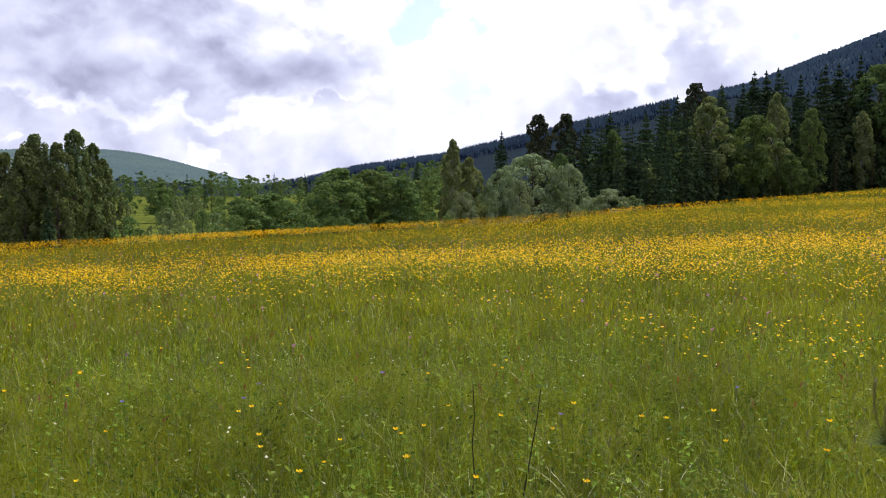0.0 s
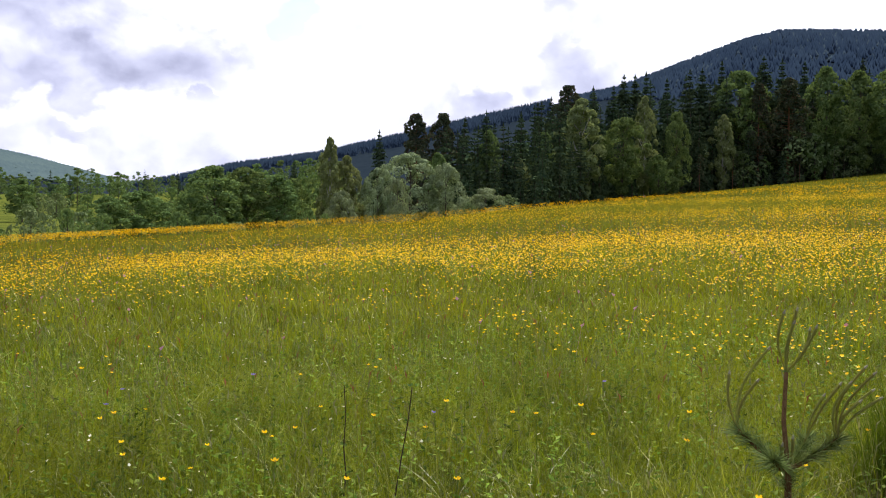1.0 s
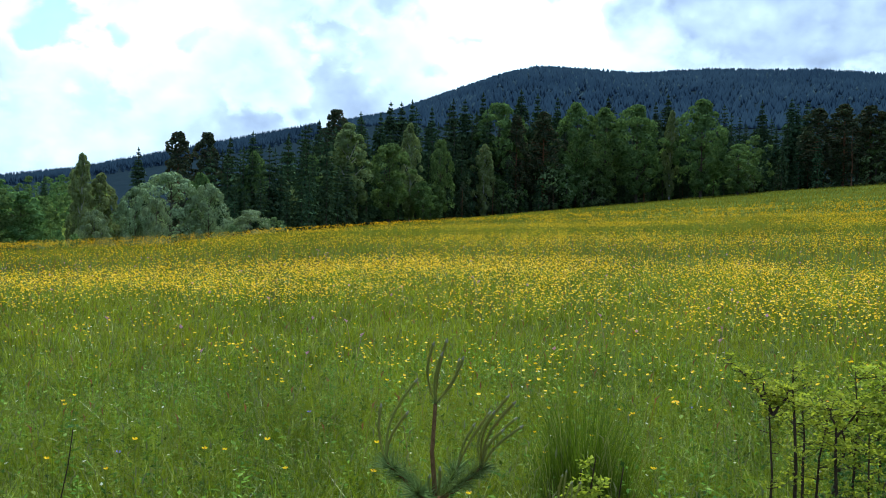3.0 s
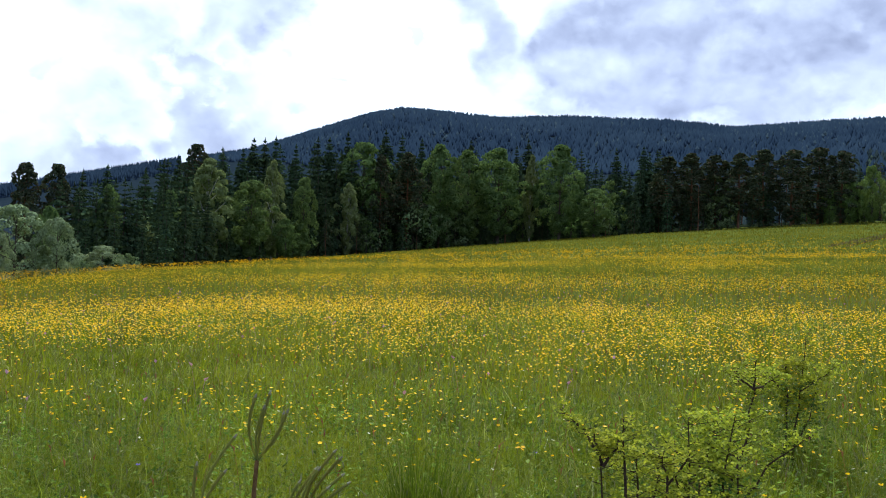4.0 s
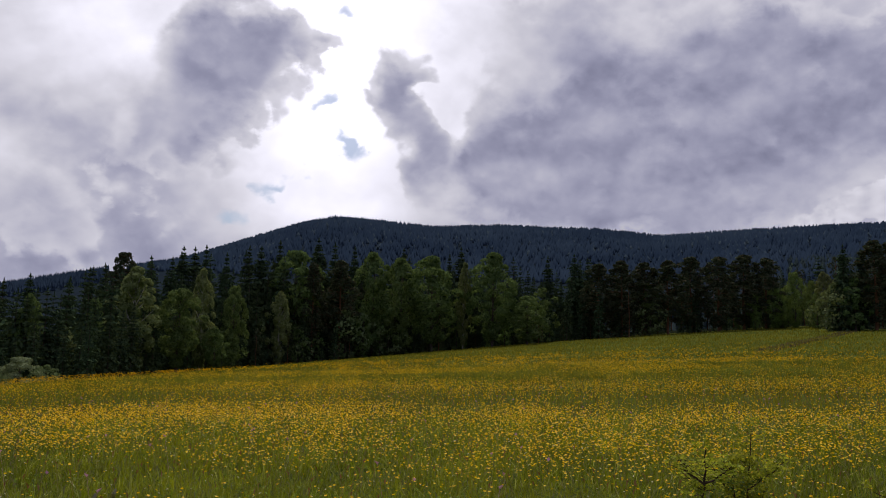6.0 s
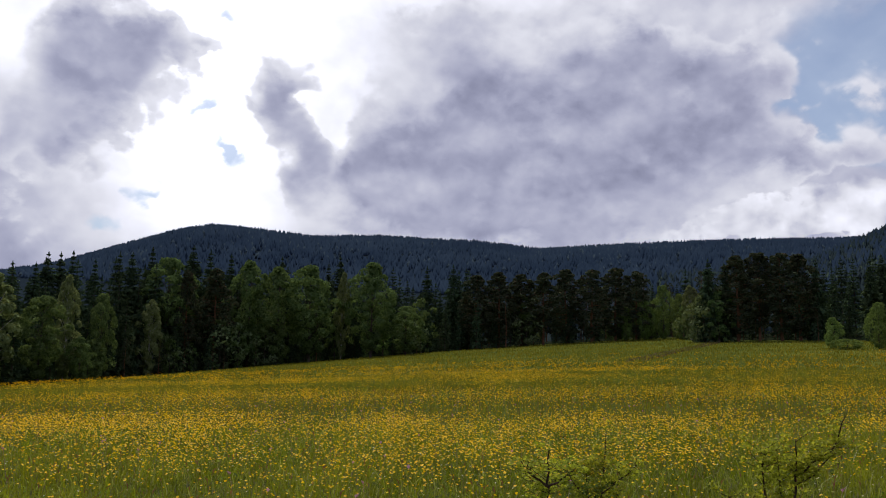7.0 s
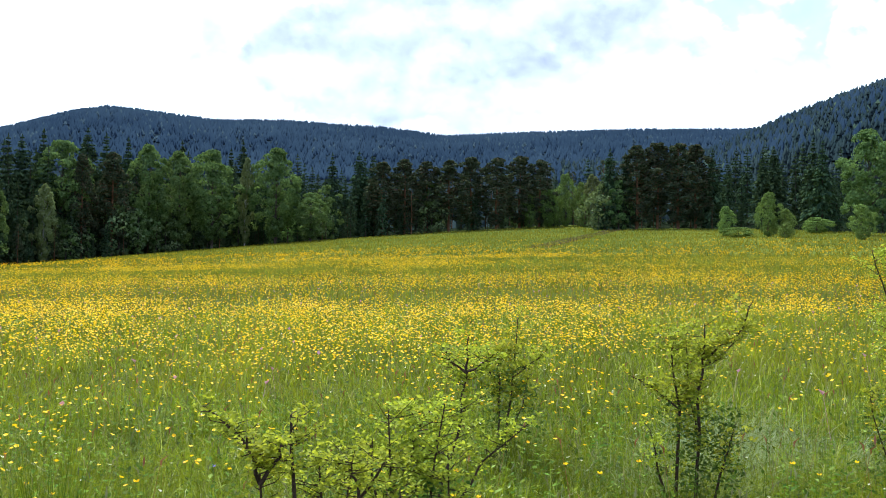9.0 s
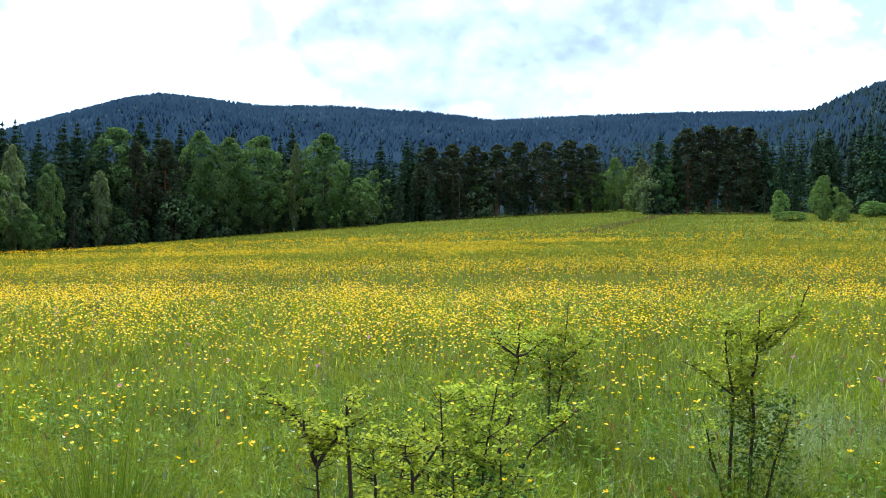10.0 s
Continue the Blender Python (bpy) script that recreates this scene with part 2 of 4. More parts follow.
PINK = leafy("pink_flower_heads", (0.42, 0.18, 0.30), (0.55, 0.33, 0.48), through=0.3)
VIOLET = leafy("violet_bells", (0.16, 0.14, 0.48), (0.26, 0.20, 0.6), through=0.3)
CREAM = leafy("cream_umbels", (0.55, 0.55, 0.42), (0.75, 0.74, 0.62), through=0.3)
STEM = leafy("flower_stems", (0.09, 0.15, 0.02), (0.15, 0.22, 0.04), through=0.2)
SPRUCE_GREEN = leafy("spruce_needles", (0.02, 0.040, 0.024), (0.078, 0.112, 0.052), through=0.08, gloss=0.0, rough=0.8)
PINE_GREEN = leafy("pine_needles", (0.030, 0.046, 0.030), (0.100, 0.116, 0.062), tip=(0.085, 0.062, 0.038), through=0.10, gloss=0.0, rough=0.8)
BROAD_GREEN = leafy("broad_leaves", (0.055, 0.098, 0.036), (0.165, 0.24, 0.085), through=0.30, gloss=0.0, rough=0.8)
BIRCH_GREEN = leafy("birch_leaves", (0.115, 0.145, 0.06), (0.26, 0.3, 0.13), through=0.28, gloss=0.0, rough=0.8)
WILLOW_GREEN = leafy("willow_leaves", (0.13, 0.17, 0.09), (0.29, 0.35, 0.19), through=0.2, gloss=0.0, rough=0.8)
BUSH_GREEN = leafy("bush_leaves", (0.08, 0.12, 0.055), (0.20, 0.26, 0.115), through=0.2, gloss=0.0, rough=0.8)
# yellow-green leaves, brightened in colour for the sunlight on these trees
SUNNY_GREEN = leafy("sun_brightened_leaves", (0.08, 0.125, 0.036), (0.20, 0.275, 0.08), through=0.28, gloss=0.0, rough=0.8)
POPLAR_GREEN = leafy("poplar_leaves", (0.055, 0.085, 0.035), (0.195, 0.235, 0.095), through=0.25, gloss=0.0, rough=0.8)
# hill crowns: blue of the aerial haze painted into both base colours
HILL_HAZE_GREEN = woods("hill_conifers_hazed", (0.013, 0.023, 0.043), (0.022, 0.036, 0.059))
HILL_HAZE_PALE = woods("hill_broadleaves_hazed", (0.024, 0.038, 0.056), (0.040, 0.058, 0.070))
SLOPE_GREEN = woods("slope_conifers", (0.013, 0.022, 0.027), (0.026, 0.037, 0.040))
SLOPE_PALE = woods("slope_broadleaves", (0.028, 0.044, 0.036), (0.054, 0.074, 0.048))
# far hill woods, paled and blued in colour for the haze before them
FAR_HAZE_GREEN = woods("far_broadleaves_hazed", (0.060, 0.092, 0.105), (0.080, 0.116, 0.118))
BARK = rough_stuff("bark", (0.05, 0.04, 0.03), (0.13, 0.11, 0.09), 3.0)
RED_BARK = rough_stuff("pine_bark", (0.10, 0.05, 0.03), (0.24, 0.13, 0.075), 2.0)
BIRCH_BARK = rough_stuff("birch_bark", (0.22, 0.21, 0.19), (0.6, 0.58, 0.54), 2.0)
TWIG = rough_stuff("shrub_bark", (0.035, 0.024, 0.018), (0.085, 0.06, 0.045), 30.0)
SHRUB_LEAF = leafy("shrub_leaves", (0.13, 0.18, 0.014), (0.42, 0.45, 0.05), through=0.45, gloss=0.05)
# dark copy of the shrub leaf, with the shrubs' inner shade in its colour
SHRUB_DARK = leafy("shade_toned_leaves", (0.030, 0.07, 0.014), (0.11, 0.17, 0.030), through=0.35, gloss=0.05)
SHOOT = leafy("pine_shoot_scales", (0.17, 0.17, 0.04), (0.40, 0.40, 0.12), through=0.45, gloss=0.0)
SHOOT_TIP = leafy("pine_shoot_tips", (0.26, 0.24, 0.15), (0.38, 0.36, 0.24), through=0.10, gloss=0.05)
NEEDLE = leafy("young_pine_needles", (0.03, 0.055, 0.012), (0.24, 0.30, 0.09), through=0.3, gloss=0.15, rough=0.5)
PINE_STEM = rough_stuff("young_pine_bark", (0.09, 0.05, 0.022), (0.22, 0.13, 0.06), 40.0)
RUT = rough_stuff("bare_rut", (0.10, 0.075, 0.03), (0.2, 0.16, 0.06), 1.5)


# ---- mesh helpers ----
class Geo:
    """Gathers vertices and faces of one mesh."""

    def __init__(self):
        self.v, self.f = [], []

    def face(self, *pts):
        i = len(self.v)
        self.v.extend(pts)
        self.f.append(tuple(range(i, i + len(pts))))

    def tube(self, pts, r0, r1, sides=5):
        """A tapered tube along a line of points."""
        start = len(self.v)
        k = len(pts)
        for j, p in enumerate(pts):
            p = Vector(p)
            q = Vector(pts[min(j + 1, k - 1)]) - Vector(pts[max(j - 1, 0)])
            q = q.normalized() if q.length > 1e-9 else Vector((0, 0, 1))
            a = q.orthogonal().normalized()
            b = q.cross(a)
            r = r0 + (r1 - r0) * j / max(k - 1, 1)
            for s in range(sides):
                t = 2 * math.pi * s / sides
                self.v.append(tuple(p + a * (r * math.cos(t)) + b * (r * math.sin(t))))
        for j in range(k - 1):
            for s in range(sides):
                i0, i1 = start + j * sides + s, start + j * sides + (s + 1) % sides
                self.f.append((i0, i1, i1 + sides, i0 + sides))
        self.f.append(tuple(start + (k - 1) * sides + s for s in range(sides)))
        self.f.append(tuple(start + s for s in reversed(range(sides))))

    def card(self, c, n, up, w_, h_):
        """A leaf or spray: a bent pointed shape of four corners about c."""
        n = Vector(n)
        n = n.normalized() if n.length > 1e-6 else Vector((0, 0, 1))
        up = Vector(up) - n * n.dot(up)
        up = up.normalized() if up.length > 1e-6 else n.orthogonal().normalized()
        s = n.cross(up)
        c = Vector(c)
        self.face(tuple(c - up * (h_ * 0.5)), tuple(c + s * (w_ * 0.5)), tuple(c + up * (h_ * 0.5) - n * (0.12 * h_)), tuple(c - s * (w_ * 0.5)))

    def mesh(self, name, mat):
        me = bpy.data.meshes.new(name)
        me.from_pydata([tuple(p) for p in self.v], [], self.f)
        me.materials.append(mat)
        me.update()
        return me


def part(name, geo, mat, parent, label=""):
    """One mesh under a thing or a part."""
    ob = new(name, geo.mesh(name, mat) if isinstance(geo, Geo) else geo)
    ob.parent = parent
    if name in ("limb", "crown", "twig", "foliage", "needle_tuft", "lower_foliage"):
        ob["kind"] = "stuff"
    if label:
        ob["label"] = label
    return ob


def array_mesh(name, verts, faces, mat):
    """A mesh from an array of vertices and an array of triangles or quads."""
    me = bpy.data.meshes.new(name)
    n, k = faces.shape
    me.vertices.add(len(verts))
    me.vertices.foreach_set("co", np.ascontiguousarray(verts, dtype=np.float32).ravel())
    me.loops.add(n * k)
    me.loops.foreach_set("vertex_index", np.ascontiguousarray(faces, dtype=np.int32).ravel())
    me.polygons.add(n)
    me.polygons.foreach_set("loop_start", np.arange(0, n * k, k, dtype=np.int32))
    me.materials.append(mat)
    me.update(calc_edges=True)
    return me


rng = np.random.default_rng(7)


# ---- ground ----
EYE = 1.65
CREST_AZ = [-60, -30, -11, -8, -5, 0, 6, 12, 18, 22, 25, 27, 30, 33, 37, 43, 47, 53, 60, 90]
CREST_EL = [0.6, 0.6, 0.75, 1.35, 2.0, 2.7, 4.0, 5.3, 6.5, 7.9, 8.9, 9.3, 9.15, 8.9, 9.1, 8.9, 8.4, 8.6, 8.8, 8.8]


def smooth(x, lo, hi):
    t = np.clip((x - lo) / (hi - lo), 0, 1)
    return t * t * (3 - 2 * t)


def waves(x, y, scale):
    """Gentle unevenness, from -1 to 1."""
    a, b = x / scale, y / scale
    return (np.sin(a * 1.3 + 2 * np.sin(b * 0.7)) + np.sin(b * 1.7 + 1.3 * np.sin(a * 0.9 + 1)) + np.sin((a + b) * 0.8 + 2)) / 3


def ground_height(x, y):
    """The hillside meadow, the valley beyond its brow and the hills behind."""
    x, y = np.asarray(x, dtype=float), np.asarray(y, dtype=float)
    r = np.hypot(x, y) + 1e-9
    az = np.degrees(np.arctan2(x, y))
    k = np.minimum(1.0, 240 / r)
    mx, my = x * k, y * k
    slope = 0.03532 * mx + 0.00786 * my + 0.0000049 * mx * mx + 0.000434 * mx * my - 0.000251 * my * my
    slope = np.where(y < 0, 0.035 * mx * np.exp(y / 60), slope)
    near = slope + 0.05 * waves(x, y, 4.0) * smooth(r, 4, 15) + 0.15 * waves(x, y, 30.0) * smooth(r, 15, 60) * 0.6
    brow = 50 + 45 * smooth(az, 5, 14)
    valley = (1 - smooth(az, 9, 17)) * smooth(az, -75, -50)
    low = -4.5 - 2.0 * smooth(r, 150, 600)
    drop = smooth(r, brow, brow + 45)
    z = near * (1 - valley * drop) + low * valley * drop
    crest = 2300 * np.tan(np.radians(np.interp(az, CREST_AZ, CREST_EL))) - 22 - z
    wall = smooth(az, -90, -60) * (1 - smooth(az, 90, 130))
    rise = smooth(r, 330, 2300) * (1 - 0.6 * smooth(r, 2350, 3300))
    bumps = 0.965 + 0.035 * waves(x, y, 260.0)
    z = z + crest * rise * wall * bumps
    spur = 1180 * np.tan(np.radians(11.3)) * np.exp(-((az - 80) / 24.5) ** 2) * smooth(r, 300, 1180) * (1 - 0.5 * smooth(r, 1250, 1900))
    z = z + np.maximum(0, spur - z) * smooth(r, 320, 600)
    far = 3300 * np.tan(np.radians(2.35)) * np.exp(-(np.minimum(az + 20, 0) / 25) ** 2) * (1 - smooth(az, -20, -7.5)) * smooth(r, 1900, 3300)
    z = np.maximum(z, z + far * smooth(az, -80, -50))
    return z


def polar(az, r):
    a = np.radians(az)
    return np.sin(a) * r, np.cos(a) * r


def forest_edge(az):
    """How far the meadow reaches, by bearing."""
    return np.interp(az, [-40, -25, -12, 0, 8, 12.5, 18, 25, 30, 37, 47, 55, 56.2, 62, 66, 72, 90],
                     [70, 66, 58, 60, 75, 100, 145, 178, 190, 200, 210, 222, 190, 192, 195, 180, 160])


angles = np.concatenate([np.arange(-40, 85, 0.6), np.arange(85, 320, 5.0)])
radii = np.concatenate([[0.01], np.geomspace(0.8, 60, 60), np.geomspace(63, 420, 45), np.geomspace(440, 2600, 60), np.geomspace(2700, 4600, 14)])
aa, rr = np.meshgrid(angles, radii)
gx, gy = polar(aa, rr)
gz = ground_height(gx, gy)
na, nr = len(angles), len(radii)
idx = np.arange(na * nr).reshape(nr, na)
nxt = np.roll(idx, -1, axis=1)
quads = np.stack([idx[:-1], nxt[:-1], nxt[1:], idx[1:]], -1).reshape(-1, 4)[:, ::-1]
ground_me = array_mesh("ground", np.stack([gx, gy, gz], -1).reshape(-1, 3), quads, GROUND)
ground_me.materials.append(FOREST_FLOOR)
ground_me.materials.append(HILL_HAZE_FLOOR)
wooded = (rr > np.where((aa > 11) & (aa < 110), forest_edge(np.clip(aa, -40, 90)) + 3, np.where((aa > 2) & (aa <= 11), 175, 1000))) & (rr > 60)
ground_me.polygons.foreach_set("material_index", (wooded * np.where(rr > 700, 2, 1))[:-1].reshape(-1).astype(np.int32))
ground_me.polygons.foreach_set("use_smooth", np.ones(len(quads), dtype=bool))
tagged(new("ground", ground_me), "sloping flower meadow running down to a valley and up to wooded hills", "ground", kind="structure")


def hgt(x, y):
    return float(ground_height(x, y))


def at(az, r):
    x, y = polar(az, r)
    return float(x), float(y), hgt(x, y)


# ---- trees ----
def bent_line(p, q, k, wobble, rnd):
    p, q = Vector(p), Vector(q)
    return [tuple(p.lerp(q, i / k) + Vector((rnd.uniform(-1, 1), rnd.uniform(-1, 1), rnd.uniform(-1, 1))) * wobble * (0 if i in (0,) else 1)) for i in range(k + 1)]


def thing(name, label, category, group=""):
    return tagged(new(name), label, category, group)


def unit(v):
    return v / np.maximum(np.linalg.norm(v, axis=-1, keepdims=True), 1e-9)


def leaf_quads(p, n, up, wide, long):
    """Pointed leaves or sprays, slightly bent: places, normals, directions, widths and lengths."""
    n = unit(n)
    up = unit(up - n * np.sum(n * up, -1, keepdims=True))
    side = np.cross(n, up)
    wide, long = wide[:, None], long[:, None]
    return np.stack([p - up * long * 0.5, p + side * wide * 0.5 - up * long * 0.05, p + up * long * 0.5 - n * long * 0.14, p - side * wide * 0.5 - up * long * 0.05], 1)


def leaf_cloud(dice, c, rad, out, per, size, squash=0.85, hang=0.0, ragged=0.45):
    """Leaves over the outer and upper side of rounded clumps."""
    m = len(c) * per
    c, out = np.repeat(c, per, 0), np.repeat(out, per, 0)
    r = np.repeat(rad, per)[:, None]
    d = unit(dice.normal(0, 1, (m, 3)))
    face = unit(out + np.array([0, 0, 0.55]))
    below = np.sum(d * face, -1, keepdims=True) < -0.25
    d = np.where(below, -d, d)
    k = 1.08 - 0.5 * dice.random((m, 1)) ** 1.8
    p = c + d * r * k * np.array([1, 1, squash])
    p[:, 2] -= hang * r[:, 0] * dice.random(m) ** 1.5
    n = d + dice.normal(0, ragged, (m, 3))
    up = dice.normal(0, 1, (m, 3)) - np.array([0, 0, 0.5 + 2.0 * hang])
    return leaf_quads(p, n, up, size * dice.uniform(0.5, 1.0, m), size * dice.uniform(0.8, 1.5, m) * (1 + 0.6 * hang))


def quad_part(name, quads, mat, parent):
    q = np.concatenate(quads) if isinstance(quads, list) else quads
    return part(name, array_mesh(name, q.reshape(-1, 3), np.arange(len(q) * 4).reshape(-1, 4), mat), mat, parent)


def make_spruce(name, h, rad, seed, label, whorls=36, spread=7, sprays=9, full=0.85):
    """A spruce: whorls of drooping branches hung with sprays, ragged towards a thin leader."""
    dice = np.random.default_rng(seed)
    rnd = random.Random(seed)
    tree = thing(name, label, "spruce", "conifers of the forest edge")
    t = Geo()
    t.tube([(0, 0, -0.6), (0, 0, h * 0.3), (0.006 * h * rnd.uniform(-1, 1), 0, h * 0.7), (0, 0, h * 0.985)], 0.013 * h, 0.02, 6)
    part("trunk", t, BARK, tree)
    quads = []
    m = whorls * spread
    u = np.repeat(0.04 + 0.952 * ((np.arange(whorls) + dice.uniform(-0.3, 0.3, whorls)) / whorls).clip(0, 1) ** 0.88, spread)
    a = np.tile(np.arange(spread) * 2 * np.pi / spread, whorls) + np.repeat(np.arange(whorls) * 1.9, spread) + dice.uniform(-0.4, 0.4, m)
    lump = 1 + 0.16 * np.sin(u * 31 + seed) + 0.12 * np.sin(a * 2 + seed + u * 9)
    ln = (rad * (1 - u) ** full * np.minimum(1, 0.72 + 1.6 * u) * lump * dice.uniform(0.72, 1.16, m) + 0.12)
    d = np.stack([np.cos(a), np.sin(a), np.zeros(m)], -1)
    root = np.stack([np.zeros(m), np.zeros(m), h * u], -1)
    sink = (0.34 - 0.62 * u) * ln
    for k in range(sprays):
        v = 0.14 + 0.86 * (k + dice.random(m)) / sprays
        p = root + d * (ln * v)[:, None]
        p[:, 2] += -sink * v + 0.10 * ln * np.sin(v * 3.1)
        side = np.stack([-d[:, 1], d[:, 0], np.zeros(m)], -1) * (dice.uniform(-0.34, 0.34, m) * ln * v)[:, None]
        p += side + np.stack([np.zeros(m), np.zeros(m), dice.uniform(-0.3, 0.14, m) * (0.3 + 0.4 * (1 - u))], -1)
        n = d * 0.5 + np.array([0, 0, 0.75]) + dice.normal(0, 0.55, (m, 3))
        up = d * 1.0 + unit(side + 1e-6) * 0.5 - np.array([0, 0, 0.5]) + dice.normal(0, 0.25, (m, 3))
        size = (0.12 + 0.37 * np.minimum(ln, 2.4)) * dice.uniform(0.7, 1.25, m)
        quads.append(leaf_quads(p, n, up, size * 0.62, size * 1.25))
    j = np.arange(10)
    top = np.stack([0.1 * np.cos(j * 2.4), 0.1 * np.sin(j * 2.4), h * (0.965 + 0.003 * j)], -1)
    quads.append(leaf_quads(top, np.stack([np.cos(j * 2.4), np.sin(j * 2.4), 0.2 + 0 * j], -1), np.tile([[0.1, 0, 1.0]], (10, 1)), np.full(10, 0.13), np.full(10, 0.7)))
    quad_part("crown", quads, SPRUCE_GREEN, tree)
    return tree


def make_broadleaf(name, h, rad, seed, label, category, leaf, bark, clumps=34, per=70, size=0.34, low=0.12, round_=0.5, hang=0.0, lift=1.0, group="broadleaf trees of the forest edge", big=1.0, fill=0.25, ragged=0.4):
    """A tree of limbs and rounded clumps of leaves; low: where the crown begins; round_: where it is widest."""
    rnd = random.Random(seed)
    dice = np.random.default_rng(seed)
    tree = thing(name, label, category, group)
    t = Geo()
    lean = (rnd.uniform(-0.03, 0.03) * h, rnd.uniform(-0.03, 0.03) * h)
    t.tube([(0, 0, -0.6), (lean[0] * 0.3, lean[1] * 0.3, h * 0.3), (lean[0], lean[1], h * 0.9)], 0.014 * h + 0.03, 0.03, 7)
    part("trunk", t, bark, tree)
    i = np.arange(clumps)
    k = np.clip((i + 0.5 + dice.uniform(-1.2, 1.2, clumps)) / clumps, 0.01, 0.99)
    prof = np.where(k < round_, np.sin(0.5 * np.pi * (0.18 + 0.82 * k / round_)), np.cos(0.5 * np.pi * (k - round_) / (1 - round_)) ** 0.62)
    a = i * 2.39996 + dice.uniform(-0.5, 0.5, clumps)
    lobes = 1 + 0.2 * np.sin(a * 3 + seed) + 0.14 * np.sin(a * 2 + 5 * k + seed * 2)
    rc = rad * big * dice.uniform(0.17, 0.34, clumps) * (0.55 + 0.45 * prof)
    inside = np.where(dice.random(clumps) < fill, dice.uniform(0.2, 0.7, clumps), dice.uniform(0.82, 1.02, clumps))
    out = np.maximum(rad * prof * lobes * inside - rc * 0.8, 0)
    u = low + (1 - low) * k
    cz = np.minimum(h * u, h - rc * lift * 0.8)
    c = np.stack([lean[0] * u + np.cos(a) * out, lean[1] * u + np.sin(a) * out, cz], -1)
    way = unit(np.stack([np.cos(a) * (0.2 + prof), np.sin(a) * (0.2 + prof), 1.6 * (k - 0.35)], -1))
    quad_part("crown", leaf_cloud(dice, c, rc, way, per, size, lift * 0.85, hang, ragged), leaf, tree)
    if per > 40:
        limbs = Geo()
        for q in range(0, clumps, 2):
            z0 = max(0.3, cz[q] - 0.25 * h * rnd.uniform(0.4, 1))
            limbs.tube(bent_line((lean[0] * z0 / h, lean[1] * z0 / h, z0), tuple(c[q]), 3, 0.03 * rad, rnd), 0.005 * h, 0.015, 3)
        part("limb", limbs, bark, tree)
    return tree


def make_pine(name, h, rad, seed, label, low=0.3, clumps=40, per=75):
    """A pine: a bare reddish trunk and flattened brushes of needles on short limbs."""
    rnd = random.Random(seed)
    dice = np.random.default_rng(seed)
    tree = thing(name, label, "pine", "conifers of the forest edge")
    t = Geo()
    t.tube([(0, 0, -0.6), (rnd.uniform(-0.2, 0.2), 0, h * 0.35), (rnd.uniform(-0.3, 0.3), 0.2, h * 0.7), (0, 0, h * 0.97)], 0.012 * h, 0.04, 6)
    part("trunk", t, RED_BARK, tree)
    i = np.arange(clumps)
    k = np.clip((i + dice.random(clumps)) / clumps, 0, 1)
    u = low + (1 - low) * k ** 0.85
    prof = np.where(k < 0.4, 0.55 + 0.45 * np.sin(0.5 * np.pi * k / 0.4), np.cos(0.5 * np.pi * (k - 0.4) / 0.62) ** 0.6)
    a = i * 2.39996 + dice.uniform(-0.6, 0.6, clumps)
    rc = rad * dice.uniform(0.2, 0.32, clumps) * (0.6 + 0.4 * prof)
    out = np.maximum(rad * prof * dice.uniform(0.4, 1.12, clumps) - rc * 0.7, 0)
    c = np.stack([np.cos(a) * out, np.sin(a) * out, np.minimum(h * u, h - rc * 0.5)], -1)
    way = unit(np.stack([np.cos(a), np.sin(a), 0.6 + 0 * a], -1))
    quad_part("crown", leaf_cloud(dice, c, rc, way, per, 0.42, 0.95, 0.0, 0.7), PINE_GREEN, tree)
    if per > 40:
        limbs = Geo()
        for q in range(clumps):
            limbs.tube(bent_line((0, 0, c[q, 2] - 0.12 * out[q]), tuple(c[q]), 2, 0.08, rnd), 0.05, 0.02, 3)
        part("limb", limbs, RED_BARK, tree)
    return tree


KINDS = {
    "spruce": [make_spruce("spruce", 22, 4.5, q, "tall dark spruce with drooping branches in the forest edge", 36 - q % 3 * 3, 7, 9, 0.78 + 0.07 * q) for q in (1, 2, 3)],
    "pine": [make_pine("pine_tree", 20, 3.4, q, "tall pine with a brownish crown and reddish trunk", 0.06 + 0.1 * (q % 2), 64, 84) for q in (4, 5, 6)],
    "birch": [make_broadleaf("birch", 16, 2.6, q, "tall birch with hanging pale green foliage", "birch", BIRCH_GREEN, BIRCH_BARK, 74, 120, 0.30, 0.06, 0.5, 0.6, 1.3) for q in (7, 8)],
    "broad": [make_broadleaf("broadleaf_tree", 14, 4.0, q, "leafy broadleaf tree with a full green crown", "tree", BROAD_GREEN, BARK, 70, 105, 0.36, 0.10, 0.55, 0.1, 0.9) for q in (9, 10, 11)],
    "willow": [make_broadleaf("willow", 8, 3.5, q, "rounded grey-green willow with soft domed crown", "willow", WILLOW_GREEN, BARK, 46, 230, 0.19, 0.03, 0.42, 0.0, 0.95, "willows below the meadow", 0.95, 0.1, 0.24) for q in (12, 13)],
    "bush": [make_broadleaf("bush", 3.2, 2.0, q, "low rounded green bush", "bush", BUSH_GREEN if q == 15 else BROAD_GREEN, BARK, 22, 46, 0.20, 0.02, 0.4, 0.1, 0.85, "bushes at the meadow edge", 1.2) for q in (14, 15)],
}
KINDS["sunny"] = [make_broadleaf("broadleaf_tree", 7, 3.0, q, "round sunlit yellow-green tree standing out on the meadow", "tree", SUNNY_GREEN, BARK, 40, 120, 0.24, 0.03, 0.45, 0.0, 0.95, "small trees on the meadow", 1.1, 0.15, 0.3) for q in (16, 17)]
SIZE = {"spruce": (22, 3.9), "pine": (20, 3.4), "birch": (16, 2.6), "broad": (14, 4.0), "willow": (8, 3.5), "bush": (3.2, 2.0), "sunny": (7, 3.0)}
used = {}
